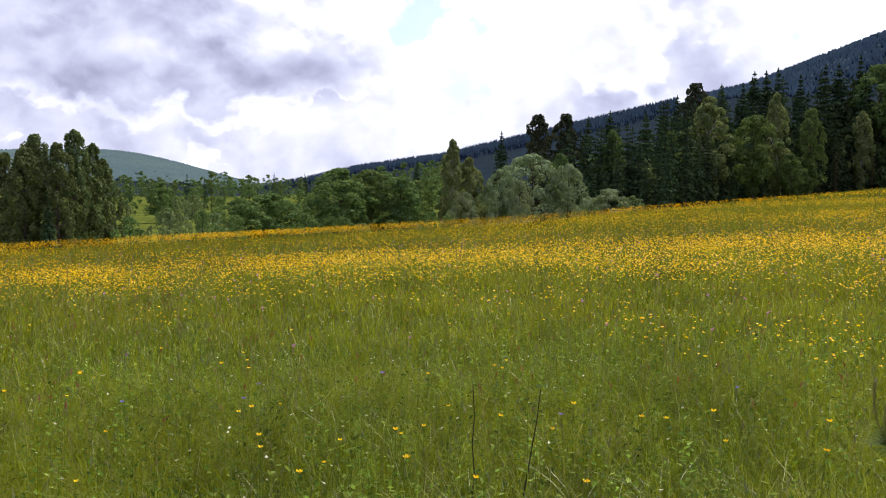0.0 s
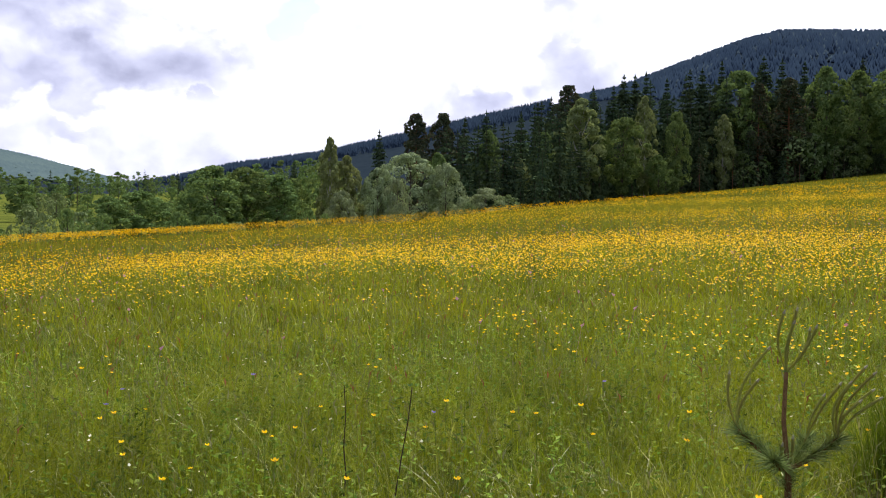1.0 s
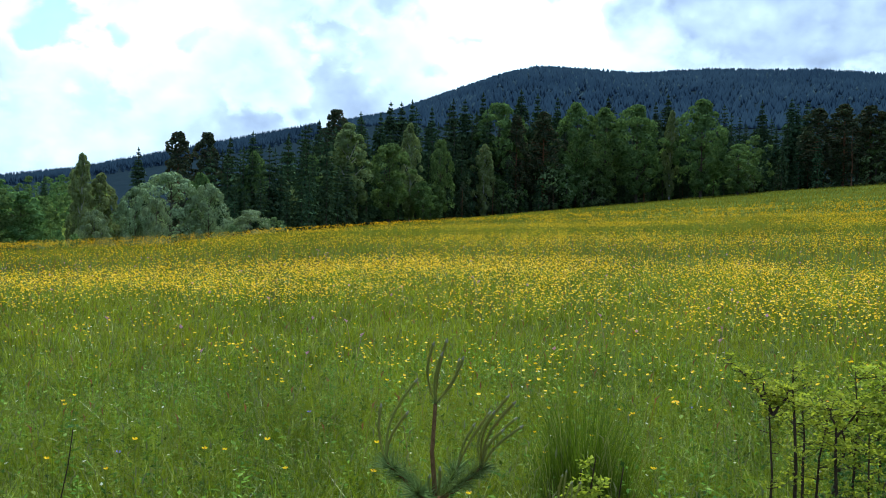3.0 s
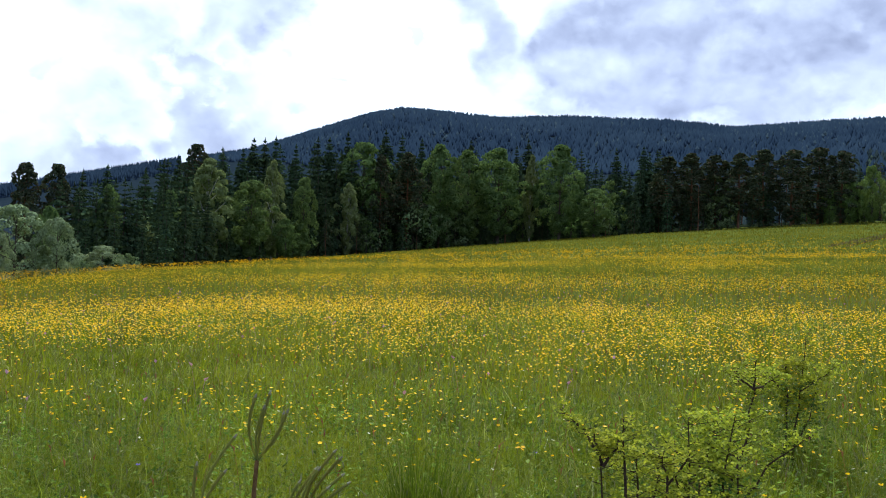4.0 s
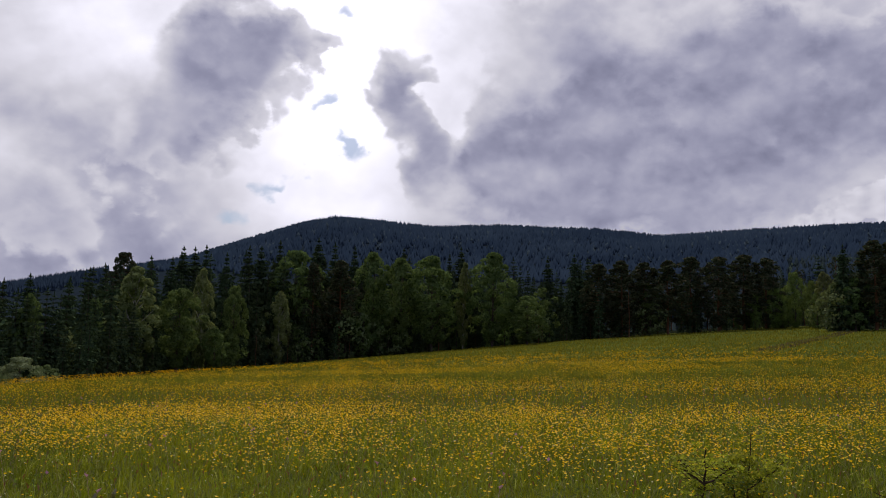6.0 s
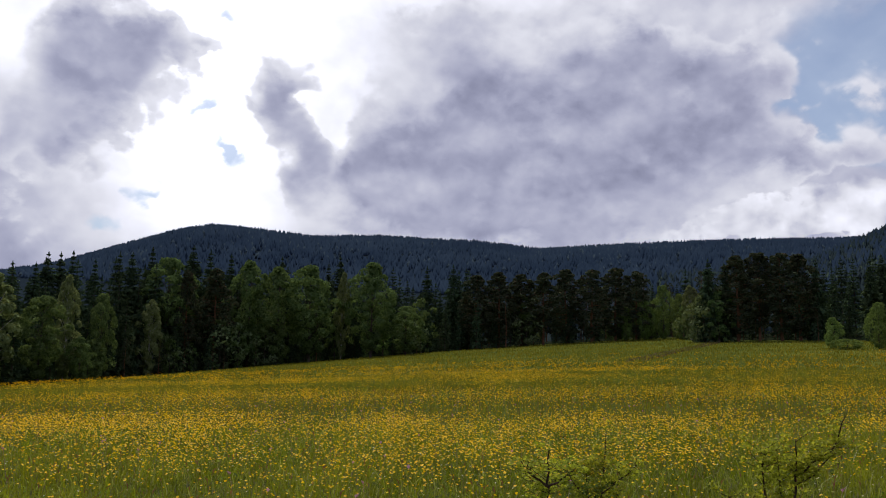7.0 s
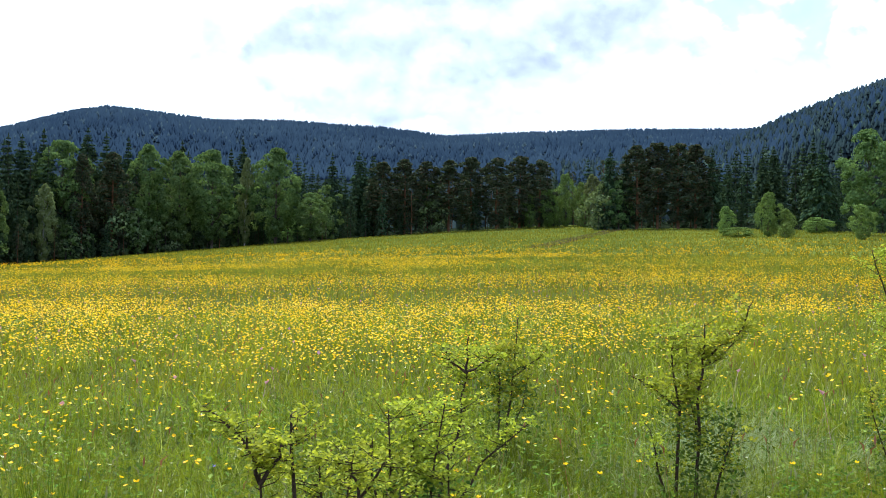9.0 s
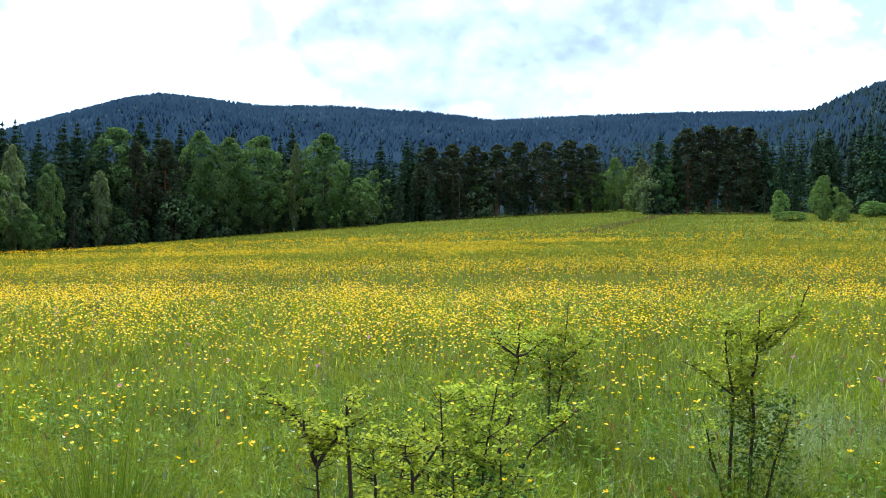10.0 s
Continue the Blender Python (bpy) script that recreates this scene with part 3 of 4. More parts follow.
tree_rnd = random.Random(21)
KINDS["spruce_back"] = [make_spruce("spruce", 22, 4.5, q, "tall dark spruce standing inside the forest", 24, 6, 6) for q in (41, 42, 46)]
KINDS["pine_back"] = [make_pine("pine_tree", 20, 3.4, 43, "pine standing inside the forest", 0.12, 30, 34)]
KINDS["broad_far"] = [make_broadleaf("broadleaf_tree", 14, 4.6, q, "distant broadleaf tree in the valley", "tree", BROAD_GREEN, BARK, 26, 38, 0.62, 0.03, 0.45, 0.1, 0.9, "trees in the valley", 1.15) for q in (44, 45)]
SIZE.update({"spruce_back": (22, 3.9), "pine_back": (20, 3.4), "broad_far": (14, 4.6)})


def plant(kind, az, r, top, half=None, label=""):
    """A tree at a bearing and distance, tall enough to reach the elevation top; half: half its crown's width in degrees."""
    x, y, z = at(az, r)
    h = EYE + r * math.tan(radians(top)) - z
    sz = h / SIZE[kind][0]
    sx = sz if half is None else r * math.tan(radians(half)) / SIZE[kind][1]
    m = Matrix.Translation((x, y, z)) @ Matrix.Rotation(tree_rnd.uniform(0, 6.28), 4, "Z") @ Matrix.Diagonal((sx, sx, sz, 1))
    i = tree_rnd.randrange(len(KINDS[kind]))
    src = KINDS[kind][i]
    if (kind, i) not in used:
        used[(kind, i)] = src
        src.matrix_basis = m
        ob = src
    else:
        ob = copy_thing(src, Matrix.Identity(4))
        ob.matrix_basis = m
    if label:
        ob["label"] = label
    return ob


SPRUCES = [(3.6, 150, 3.9), (8.8, 150, 4.75), (10.1, 160, 5.1), (12.2, 160, 5.05), (13.2, 165, 5.6), (14.0, 170, 5.9), (16.5, 170, 6.5), (17.7, 172, 6.5),
           (18.3, 175, 7.15), (18.95, 178, 7.15), (19.6, 180, 7.3), (20.8, 182, 6.9), (22.1, 188, 7.4), (22.8, 190, 7.4), (23.9, 192, 7.8), (26.2, 200, 8.0)]
SPRUCES_B = [(27.2, 200, 7.8), (28.4, 204, 7.6), (31.4, 208, 7.6), (34.9, 212, 7.75), (34.2, 216, 7.3), (40.2, 222, 7.3), (41.8, 220, 7.4), (42.6, 222, 7.2),
             (57.0, 195, 7.75), (57.9, 197, 7.5), (62.9, 200, 7.6), (65.7, 196, 7.6), (66.3, 202, 7.75), (68.4, 195, 8.1), (68.9, 188, 8.0)]
PINES = [(5.9, 145, 4.75, 1.3), (7.5, 148, 4.8, 1.1), (15.0, 162, 6.45, 1.2), (26.0, 186, 6.4, 1.0), (27.6, 190, 6.6, 1.3), (44.6, 214, 6.9, 1.25), (46.0, 216, 6.8, 1.25),
         (47.3, 214, 6.9, 1.25), (48.7, 218, 7.1, 1.25), (50.2, 216, 7.1, 1.25), (51.6, 220, 7.2, 1.25), (52.8, 220, 7.0, 1.1), (43.3, 214, 6.7, 1.25), (58.6, 196, 7.8, 1.3), (59.8, 198, 7.95, 1.3),
         (61.0, 198, 7.9, 1.3), (62.0, 200, 7.8, 1.3)]
BIRCHES = [(15.7, 140, 5.75, 1.45), (19.6, 152, 5.85, 0.85), (24.0, 178, 4.7, 0.75), (35.1, 200, 6.75, 0.5), (12.2, 128, 2.2, 0.9), (0.5, 105, 3.4, 0.85), (1.7, 108, 2.3, 1.1), (56.0, 212, 6.2, 0.6)]
BROADS = [(18.3, 142, 4.6, 1.5), (13.6, 135, 3.8, 0.8), (10.2, 130, 3.9, 0.9), (21.4, 165, 4.9, 0.9), (24.9, 188, 7.15, 1.75), (29.6, 196, 7.2, 1.45), (31.3, 194, 6.9, 1.5), (33.2, 196, 7.1, 1.8),
          (36.9, 198, 7.4, 1.55), (39.0, 196, 4.8, 1.2), (20.4, 150, 2.4, 0.8), (7.2, 120, 2.5, 0.8), (71.3, 168, 8.4, 1.7)]
for az, r, top in SPRUCES + SPRUCES_B:
    plant("spruce", az, r, top)
for az, r, top, half in PINES:
    plant("pine", az, r, top, half)
for az, r, top, half in BIRCHES:
    plant("birch", az, r, top, half)
for az, r, top, half in BROADS:
    plant("broad", az, r, top, half)
for az, r, top, half in [(54.4, 222, 6.2, 0.75), (53.3, 220, 5.4, 0.7), (55.3, 219, 5.7, 0.6), (52.2, 219, 4.9, 0.5), (66.0, 150, 5.05, 0.8), (66.9, 149, 4.1, 0.7), (63.7, 152, 4.25, 0.6), (64.4, 146, 3.05, 1.05), (67.0, 145, 3.3, 0.55), (70.9, 142, 4.3, 0.85), (68.6, 175, 3.6, 1.0)]:
    plant("sunny", az, r, top, half)
# willows and bushes below the brow
for az, r, top, half in [(5.4, 112, 2.5, 2.7), (3.5, 108, 1.6, 1.3), (7.6, 110, 1.9, 1.5), (4.7, 100, 0.9, 1.0), (1.3, 92, 0.2, 1.2), (10.1, 112, 0.4, 1.8)]:
    plant("willow", az, r, top, half)
for az, r, top, half in [(-6.2, 100, 1.6, 2.2), (-4.4, 104, 1.55, 1.9), (-2.6, 104, 1.1, 1.7), (-1.6, 108, 0.9, 1.3), (-7.6, 108, 0.6, 1.2)]:
    plant("broad", az, r, top, half, "dense dark green broadleaf tree below the meadow")
for az, r, top, half in [(-18.6, 80, -1.3, 1.2), (-16.4, 78, -1.0, 1.3), (-14.4, 80, -0.9, 1.3), (-12.6, 78, -1.2, 1.2), (-8.4, 80, -1.1, 1.2), (-6.9, 78, -1.3, 1.0), (-0.8, 84, -1.0, 1.0), (-6.1, 76, -1.35, 1.1), (-5.0, 78, -1.7, 0.8), (-3.2, 80, -1.5, 1.0), (-1.8, 82, -1.7, 0.9), (-15.6, 84, -1.3, 1.4), (-13.8, 86, -1.1, 1.4), (-17.9, 82, -2.0, 0.9),
                         (0.2, 84, -1.2, 0.8), (11.5, 106, 0.0, 0.9), (9.0, 102, -0.5, 0.9)]:
    plant("bush", az, r, top, half)
# further trees over the valley floor
for az, r, top, half in [(-12.2, 90, -0.2, 1.5), (-10.6, 92, 0.1, 1.6), (-9.2, 95, -0.5, 1.3)]:
    plant("broad", az, r, top, half, "rounded leafy thicket below the meadow")
plant("broad", -16.7, 215, 0.75, 1.0)
for i in range(84):
    az = -22 + i * 0.28 + tree_rnd.uniform(-0.3, 0.3)
    plant(tree_rnd.choice(["broad_far", "broad_far", "broad_far", "spruce_back"]), az, tree_rnd.uniform(340, 700), tree_rnd.uniform(0.6, 1.4) + 0.1 * max(0, az + 9), None)
for i in range(46):
    plant(tree_rnd.choice(["bush", "broad_far", "bush"]), tree_rnd.uniform(-19, 3), tree_rnd.uniform(130, 330), tree_rnd.uniform(-0.8, 0.35), None)
# rows standing further into the forest
for row in range(3):
    for i in range(86):
        az = 7.5 + i * 0.77 + row * 0.3 + tree_rnd.uniform(-0.3, 0.3)
        top = np.interp(az, [7, 10, 13, 18, 24, 40, 55, 58, 72], [4.2, 4.5, 5.3, 6.5, 7.1, 6.75, 6.8, 7.4, 7.6]) + tree_rnd.uniform(-0.9, 0.4) - (2.4, 0.5, 0.0)[row]
        kind = "pine_back" if (42 < az < 63 and tree_rnd.random() < 0.6) else "spruce_back"
        plant(kind, az, float(forest_edge(az)) + (7, 14, 28)[row] + (40 * max(0, 14 - az) / 6) + tree_rnd.uniform(-3, 6), float(top))
# young growth along the edge
for i in range(76):
    az = 20.5 + i * 0.49 + tree_rnd.uniform(-0.35, 0.35)
    e = float(forest_edge(az))
    base = math.degrees(math.atan((at(az, e)[2] - EYE) / e))
    plant(tree_rnd.choice(["spruce_back", "bush", "broad_far", "pine_back", "spruce_back"]), az, e + tree_rnd.uniform(2, 7), base + tree_rnd.uniform(1.0, 3.4))


# poplars standing close together below the brow
def make_poplar(az, r, top, half, seed):
    x, y, z = at(az, r)
    h = EYE + r * math.tan(radians(top)) - z
    p = make_broadleaf("poplar", h, r * math.tan(radians(half)), seed, "bushy poplar with upswept dark green foliage", "poplar", POPLAR_GREEN, BARK, 96, 90, 0.20, 0.01, 0.36, 0.0, 2.3, "poplars below the meadow", 0.72)
    p.matrix_basis = pose(x, y, z)


for row in [(-24.8, 86, 2.3, 1.5, 31), (-23.3, 82, 3.35, 1.5, 32), (-21.5, 82, 3.65, 1.6, 33), (-20.5, 84, 2.9, 1.2, 34), (-26.3, 84, 2.6, 1.6, 35), (-22.4, 79, 2.9, 1.4, 36), (-19.9, 86, 2.0, 1.0, 37), (-24.1, 80, 2.6, 1.4, 38)]:
    make_poplar(*row)
plant("spruce", -22.9, 72, -0.2, None, "small young spruce in front of the poplars")


# ---- woods on the hills ----
def hill_woods(name, n, az0, az1, r0, r1, h0, h1, min_el, label, mat, tiers=((0.0, 1.0, 1.0),), slim=(0.16, 0.28)):
    az = rng.uniform(az0, az1, n)
    r = np.sqrt(rng.uniform(r0 ** 2, r1 ** 2, n))
    x, y = polar(az, r)
    z = ground_height(x, y)
    keep = np.degrees(np.arctan2(z - EYE, r)) > min_el
    x, y, z = x[keep], y[keep], z[keep]
    n = len(x)
    h = rng.uniform(h0, h1, n)
    rad = h * rng.uniform(slim[0], slim[1], n)
    turn = rng.uniform(0, 6.28, n)
    V, F = [], []
    for low, high, k in tiers:
        ring = []
        for s in range(5):
            a = turn + s * 1.2566
            q = rad * k * rng.uniform(0.7, 1.25, n)
            ring.append(np.stack([x + np.cos(a) * q, y + np.sin(a) * q, z + h * (low + rng.uniform(-0.05, 0.05, n))], -1))
        ring.append(np.stack([x + rng.uniform(-0.4, 0.4, n), y, z + h * high], -1))
        base = sum(len(v) for v in V)
        block = np.stack(ring, 1)
        V.append(block.reshape(-1, 3))
        i0 = base + np.arange(n)[:, None] * 6
        F.append(np.concatenate([np.stack([i0[:, 0] + s, i0[:, 0] + (s + 1) % 5, i0[:, 0] + 5], -1) for s in range(5)]))
    me = array_mesh(name, np.concatenate(V), np.concatenate(F), mat)
    tagged(new(name, me), label, "forest", kind="stuff")


TWO = ((0.0, 0.62, 1.0), (0.34, 1.0, 0.66))
THREE = ((0.05, 0.5, 1.0), (0.28, 0.75, 0.74), (0.55, 1.0, 0.46))
DOME = ((0.15, 0.8, 1.0), (0.42, 1.0, 0.74))
hill_woods("hill_forest", 30000, 10, 76, 720, 2330, 7, 13, 5.6, "dark conifer forest covering the long hill", HILL_HAZE_GREEN, ((0.0, 1.0, 1.0),), (0.3, 0.5))
hill_woods("hill_broadleaf_woods", 2600, 10, 76, 1300, 2300, 6, 9, 5.6, "paler broadleaf crowns among the hill's conifers", HILL_HAZE_PALE, DOME, (0.42, 0.62))
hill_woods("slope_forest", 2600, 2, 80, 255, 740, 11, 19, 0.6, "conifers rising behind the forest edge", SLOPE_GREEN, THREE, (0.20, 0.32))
hill_woods("ridge_forest", 1000, 12, 66, 2240, 2330, 12, 21, 5.6, "row of conifers along the hill crest", HILL_HAZE_GREEN, TWO, (0.13, 0.22))
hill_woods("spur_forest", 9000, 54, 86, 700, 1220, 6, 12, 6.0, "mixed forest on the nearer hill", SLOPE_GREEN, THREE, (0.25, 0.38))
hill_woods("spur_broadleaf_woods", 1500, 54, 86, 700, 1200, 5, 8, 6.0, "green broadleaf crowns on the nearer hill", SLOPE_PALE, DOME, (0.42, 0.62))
hill_woods("valley_ridge_forest", 9000, -12, 14, 1500, 2330, 8, 16, 0.3, "dark conifers on the low ridge over the valley", HILL_HAZE_GREEN, TWO, (0.15, 0.26))
hill_woods("far_hill_forest", 11000, -32, -9, 2300, 3320, 9, 14, 0.2, "woods on the far hill across the valley", FAR_HAZE_GREEN, DOME, (0.9, 1.3))


# ---- meadow ----
def clumps_at(x, y):
    """How thickly the yellow flowers stand, from 0 to 1."""
    r = np.hypot(x, y)
    p = 0.5 + 0.42 * waves(x + 3, y, 0.8) + 0.42 * waves(x, y + 9, 3.2) + 0.34 * waves(x * 0.7 + 40, y * 1.2, 11.0)
    band = (0.12 + 0.88 * smooth(r, 5.5, 18)) * (1 - 0.8 * smooth(r, 62, 110))
    return np.clip(1.15 * p, 0, 1) ** 2.6 * band


def scatter(n, r0, r1, az0=-31, az1=77, bias=1.0):
    u = rng.random(n) ** bias
    r = np.sqrt(r0 ** 2 + u * (r1 ** 2 - r0 ** 2))
    return polar(rng.uniform(az0, az1, n), r)


def blades(x, y, h, wdt, bend, levels, name, mat, label, z0=None, lean=None):
    """Grass blades as curved tapering ribbons, all in one mesh."""
    n = len(x)
    z = ground_height(x, y) if z0 is None else z0
    a = rng.uniform(0, 6.283, n) if lean is None else lean
    b = rng.uniform(0, 6.283, n)
    dx, dy, sx, sy = np.cos(a), np.sin(a), np.cos(b), np.sin(b)
    V = np.empty((n, 2 * levels + 1, 3))
    for k in range(levels + 1):
        u = k / levels
        off = bend * h * u * u
        px, py, pz = x + dx * off, y + dy * off, z + h * (u - 0.3 * bend * u * u) - 0.02
        if k == levels:
            V[:, 2 * levels] = np.stack([px, py, pz], -1)
        else:
            q = wdt * (1 - 0.55 * u) * 0.5
            V[:, 2 * k] = np.stack([px - sx * q, py - sy * q, pz], -1)
            V[:, 2 * k + 1] = np.stack([px + sx * q, py + sy * q, pz], -1)
    f = []
    for k in range(levels - 1):
        f += [(2 * k, 2 * k + 1, 2 * k + 3), (2 * k, 2 * k + 3, 2 * k + 2)]
    f.append((2 * levels - 2, 2 * levels - 1, 2 * levels))
    F = (np.arange(n)[:, None, None] * (2 * levels + 1) + np.array(f)[None]).reshape(-1, 3)
    me = array_mesh(name, V.reshape(-1, 3), F, mat)
    return tagged(new(name, me), label, "grass", kind="stuff")


x, y = scatter(26000, 0.25, 8.0, -180, 180)
r_, az_ = np.hypot(x, y), np.degrees(np.arctan2(x, y))
ok = (r_ < 1.9) | (az_ < -34) | (az_ > 80)
x, y = x[ok], y[ok]
blades(x, y, rng.uniform(0.15, 0.4, len(x)), rng.uniform(0.006, 0.014, len(x)), rng.uniform(0.1, 0.9, len(x)), 2, "meadow_grass", GRASS, "long fresh green grass around the viewpoint")


def herbs(n, r0, r1, size, name, mat, label):
    """Small broad leaves of herbs standing among the blades."""
    x, y = scatter(n, r0, r1, -34, 80, 0.9)
    z = ground_height(x, y) + rng.uniform(0.1, 0.42, n)
    a, t = rng.uniform(0, 6.283, n), rng.uniform(-0.6, 0.6, n)
    s = size * rng.uniform(0.6, 1.3, n)
    ux, uy, uz = np.cos(a) * np.cos(t), np.sin(a) * np.cos(t), np.sin(t)
    sx, sy = -np.sin(a) * 0.3, np.cos(a) * 0.3
    c = np.stack([x, y, z], -1)
    u, v = np.stack([ux, uy, uz], -1) * s[:, None], np.stack([sx, sy, np.zeros(n)], -1) * s[:, None]
    droop = np.stack([np.zeros(n), np.zeros(n), -0.18 * s], -1)
    V = np.stack([c - u * 0.5, c + v, c + u * 0.5 + droop, c - v], 1).reshape(-1, 3)
    me = array_mesh(name, V, np.arange(n * 4).reshape(n, 4), mat)
    return tagged(new(name, me), label, "plants", kind="stuff")


def herb_plants(n, r0, r1, name, label):
    """Upright leafy stems: pairs of small leaves that shrink towards the tip."""
    x, y = scatter(n, r0, r1, -34, 80, 0.9)
    z = ground_height(x, y)
    h = rng.uniform(0.3, 0.62, n)
    a = rng.uniform(0, 6.283, n)
    lean = rng.uniform(0, 0.18, n) * h
    quads = []
    for k in range(12):
        u = 0.3 + 0.7 * k / 11
        t = a + k * 2.2
        ln = h * 0.09 * (1.35 - u) * rng.uniform(0.7, 1.3, n) + 0.008
        d = np.stack([np.cos(t), np.sin(t), rng.uniform(0.1, 0.7, n)], -1)
        p = np.stack([x + np.cos(a) * lean * u * u, y + np.sin(a) * lean * u * u, z + h * u], -1) + d * ln[:, None] * 0.5
        quads.append(leaf_quads(p, np.stack([-np.cos(t) * 0.4, -np.sin(t) * 0.4, 1 + 0 * t], -1) + rng.normal(0, 0.2, (n, 3)), d, ln * 0.42, ln))
    side = np.stack([-np.sin(a), np.cos(a), 0 * a], -1) * 0.0016
    foot, tip = np.stack([x, y, z], -1), np.stack([x + np.cos(a) * lean, y + np.sin(a) * lean, z + h], -1)
    quads.append(np.stack([foot - side, foot + side, tip + side * 0.5, tip - side * 0.5], 1))
    q = np.concatenate(quads)
    return tagged(new(name, array_mesh(name, q.reshape(-1, 3), np.arange(len(q) * 4).reshape(-1, 4), HERB)), label, "plants", kind="stuff")


def in_meadow(x, y, slack=0.0):
    r, az = np.hypot(x, y), np.degrees(np.arctan2(x, y))
    return r < forest_edge(az) + slack


def tufts(n, per, r0, r1, az0, az1, bias, spread):
    """Blades gathered into tufts: places, the tuft's own height and the way each blade leans."""
    cx, cy = scatter(n, r0, r1, az0, az1, bias)
    own = rng.uniform(0.55, 1.1, n) + 0.15 * waves(cx, cy, 0.8)
    a = rng.uniform(0, 6.283, (n, per))
    q = spread * np.sqrt(rng.random((n, per)))
    return (cx[:, None] + np.cos(a) * q).ravel(), (cy[:, None] + np.sin(a) * q).ravel(), np.repeat(own, per), (a + rng.uniform(-0.8, 0.8, (n, per))).ravel()


for many, r0, r1, levels in [(4300, 1.7, 4.4, 3), (8200, 4.3, 7.6, 2)]:
    x, y, own, lean = tufts(many, 11, r0, r1, -36, 82, 0.9, 0.045)
    blades(x, y, rng.uniform(0.2, 0.52, len(x)) * own, rng.uniform(0.003, 0.008, len(x)), rng.uniform(0.15, 1.2, len(x)), levels, "meadow_grass", GRASS, "long fresh green meadow grass", lean=lean)
x, y, own, lean = tufts(15500, 8, 7.3, 22, -31, 77, 1.1, 0.07)
blades(x, y, rng.uniform(0.2, 0.46, len(x)) * own, rng.uniform(0.008, 0.017, len(x)), rng.uniform(0.1, 0.9, len(x)), 2, "meadow_grass", GRASS, "long fresh green meadow grass", lean=lean)
x, y = scatter(110000, 21.5, 75)
ok = in_meadow(x, y, 3)
x, y = x[ok], y[ok]
blades(x, y, rng.uniform(0.18, 0.42, len(x)), rng.uniform(0.02, 0.05, len(x)), rng.uniform(0.05, 0.5, len(x)), 1, "meadow_grass", GRASS_FAR, "meadow grass yellowed by flowers")
x, y = scatter(90000, 74, 225, 8, 77)
ok = in_meadow(x, y, 1)
x, y = x[ok], y[ok]
blades(x, y, rng.uniform(0.2, 0.42, len(x)), rng.uniform(0.06, 0.16, len(x)), rng.uniform(0.05, 0.4, len(x)), 1, "meadow_grass", GRASS_FAR, "meadow grass up to the forest edge")


def heads(x, y, h, size, name, mat, label, stems=0.0):
    """Small grass or flower heads on their stalks: a leaning spindle of two crossed diamonds."""
    n = len(x)
    z = ground_height(x, y)
    a = rng.uniform(0, 6.283, n)
    lx, ly = np.cos(a) * h * 0.18, np.sin(a) * h * 0.18
    V, F = [], []
    for turn in (0.0, 1.57):
        cx, cy = np.cos(a + turn) * size[0] * 0.5, np.sin(a + turn) * size[0] * 0.5
        px, py, pz = x + lx, y + ly, z + h
        q = [np.stack([px, py, pz - size[1] * 0.5], -1), np.stack([px + cx, py + cy, pz], -1),
             np.stack([px + lx * 0.3, py + ly * 0.3, pz + size[1] * 0.5], -1), np.stack([px - cx, py - cy, pz], -1)]
        base = sum(len(v) for v in V)
        V.append(np.stack(q, 1).reshape(-1, 3))
        F.append(base + np.arange(n * 4).reshape(n, 4))
    if stems:
        cx, cy = np.cos(a) * stems, np.sin(a) * stems
        q = [np.stack([x - cx, y - cy, z], -1), np.stack([x + cx, y + cy, z], -1), np.stack([x + lx + cx, y + ly + cy, z + h], -1), np.stack([x + lx - cx, y + ly - cy, z + h], -1)]
        base = sum(len(v) for v in V)
        V.append(np.stack(q, 1).reshape(-1, 3))
        F.append(base + np.arange(n * 4).reshape(n, 4))
    me = array_mesh(name, np.concatenate(V), np.concatenate(F), mat)
    return tagged(new(name, me), label, "grass" if mat in (SEED, PALE) else "flowers", kind="stuff")


herb_plants(3200, 2.0, 9.0, "leafy_herbs", "upright leafy herbs among the grass")
herbs(15000, 1.9, 8.0, 0.032, "meadow_herbs", HERB, "small broad green leaves among the grass")
herbs(8000, 8.0, 18.0, 0.05, "meadow_herbs", HERB, "small broad green leaves among the grass")
x, y = scatter(2200, 2.0, 9, -34, 80)
heads(x, y, rng.uniform(0.4, 0.7, len(x)), (0.009, 0.05), "seed_heads", SEED, "buff grass seed heads on thin stalks", 0.0006)
x, y = scatter(5000, 9, 26)
heads(x, y, rng.uniform(0.4, 0.62, len(x)), (0.014, 0.06), "seed_heads", SEED, "buff grass seed heads on thin stalks", 0.001)


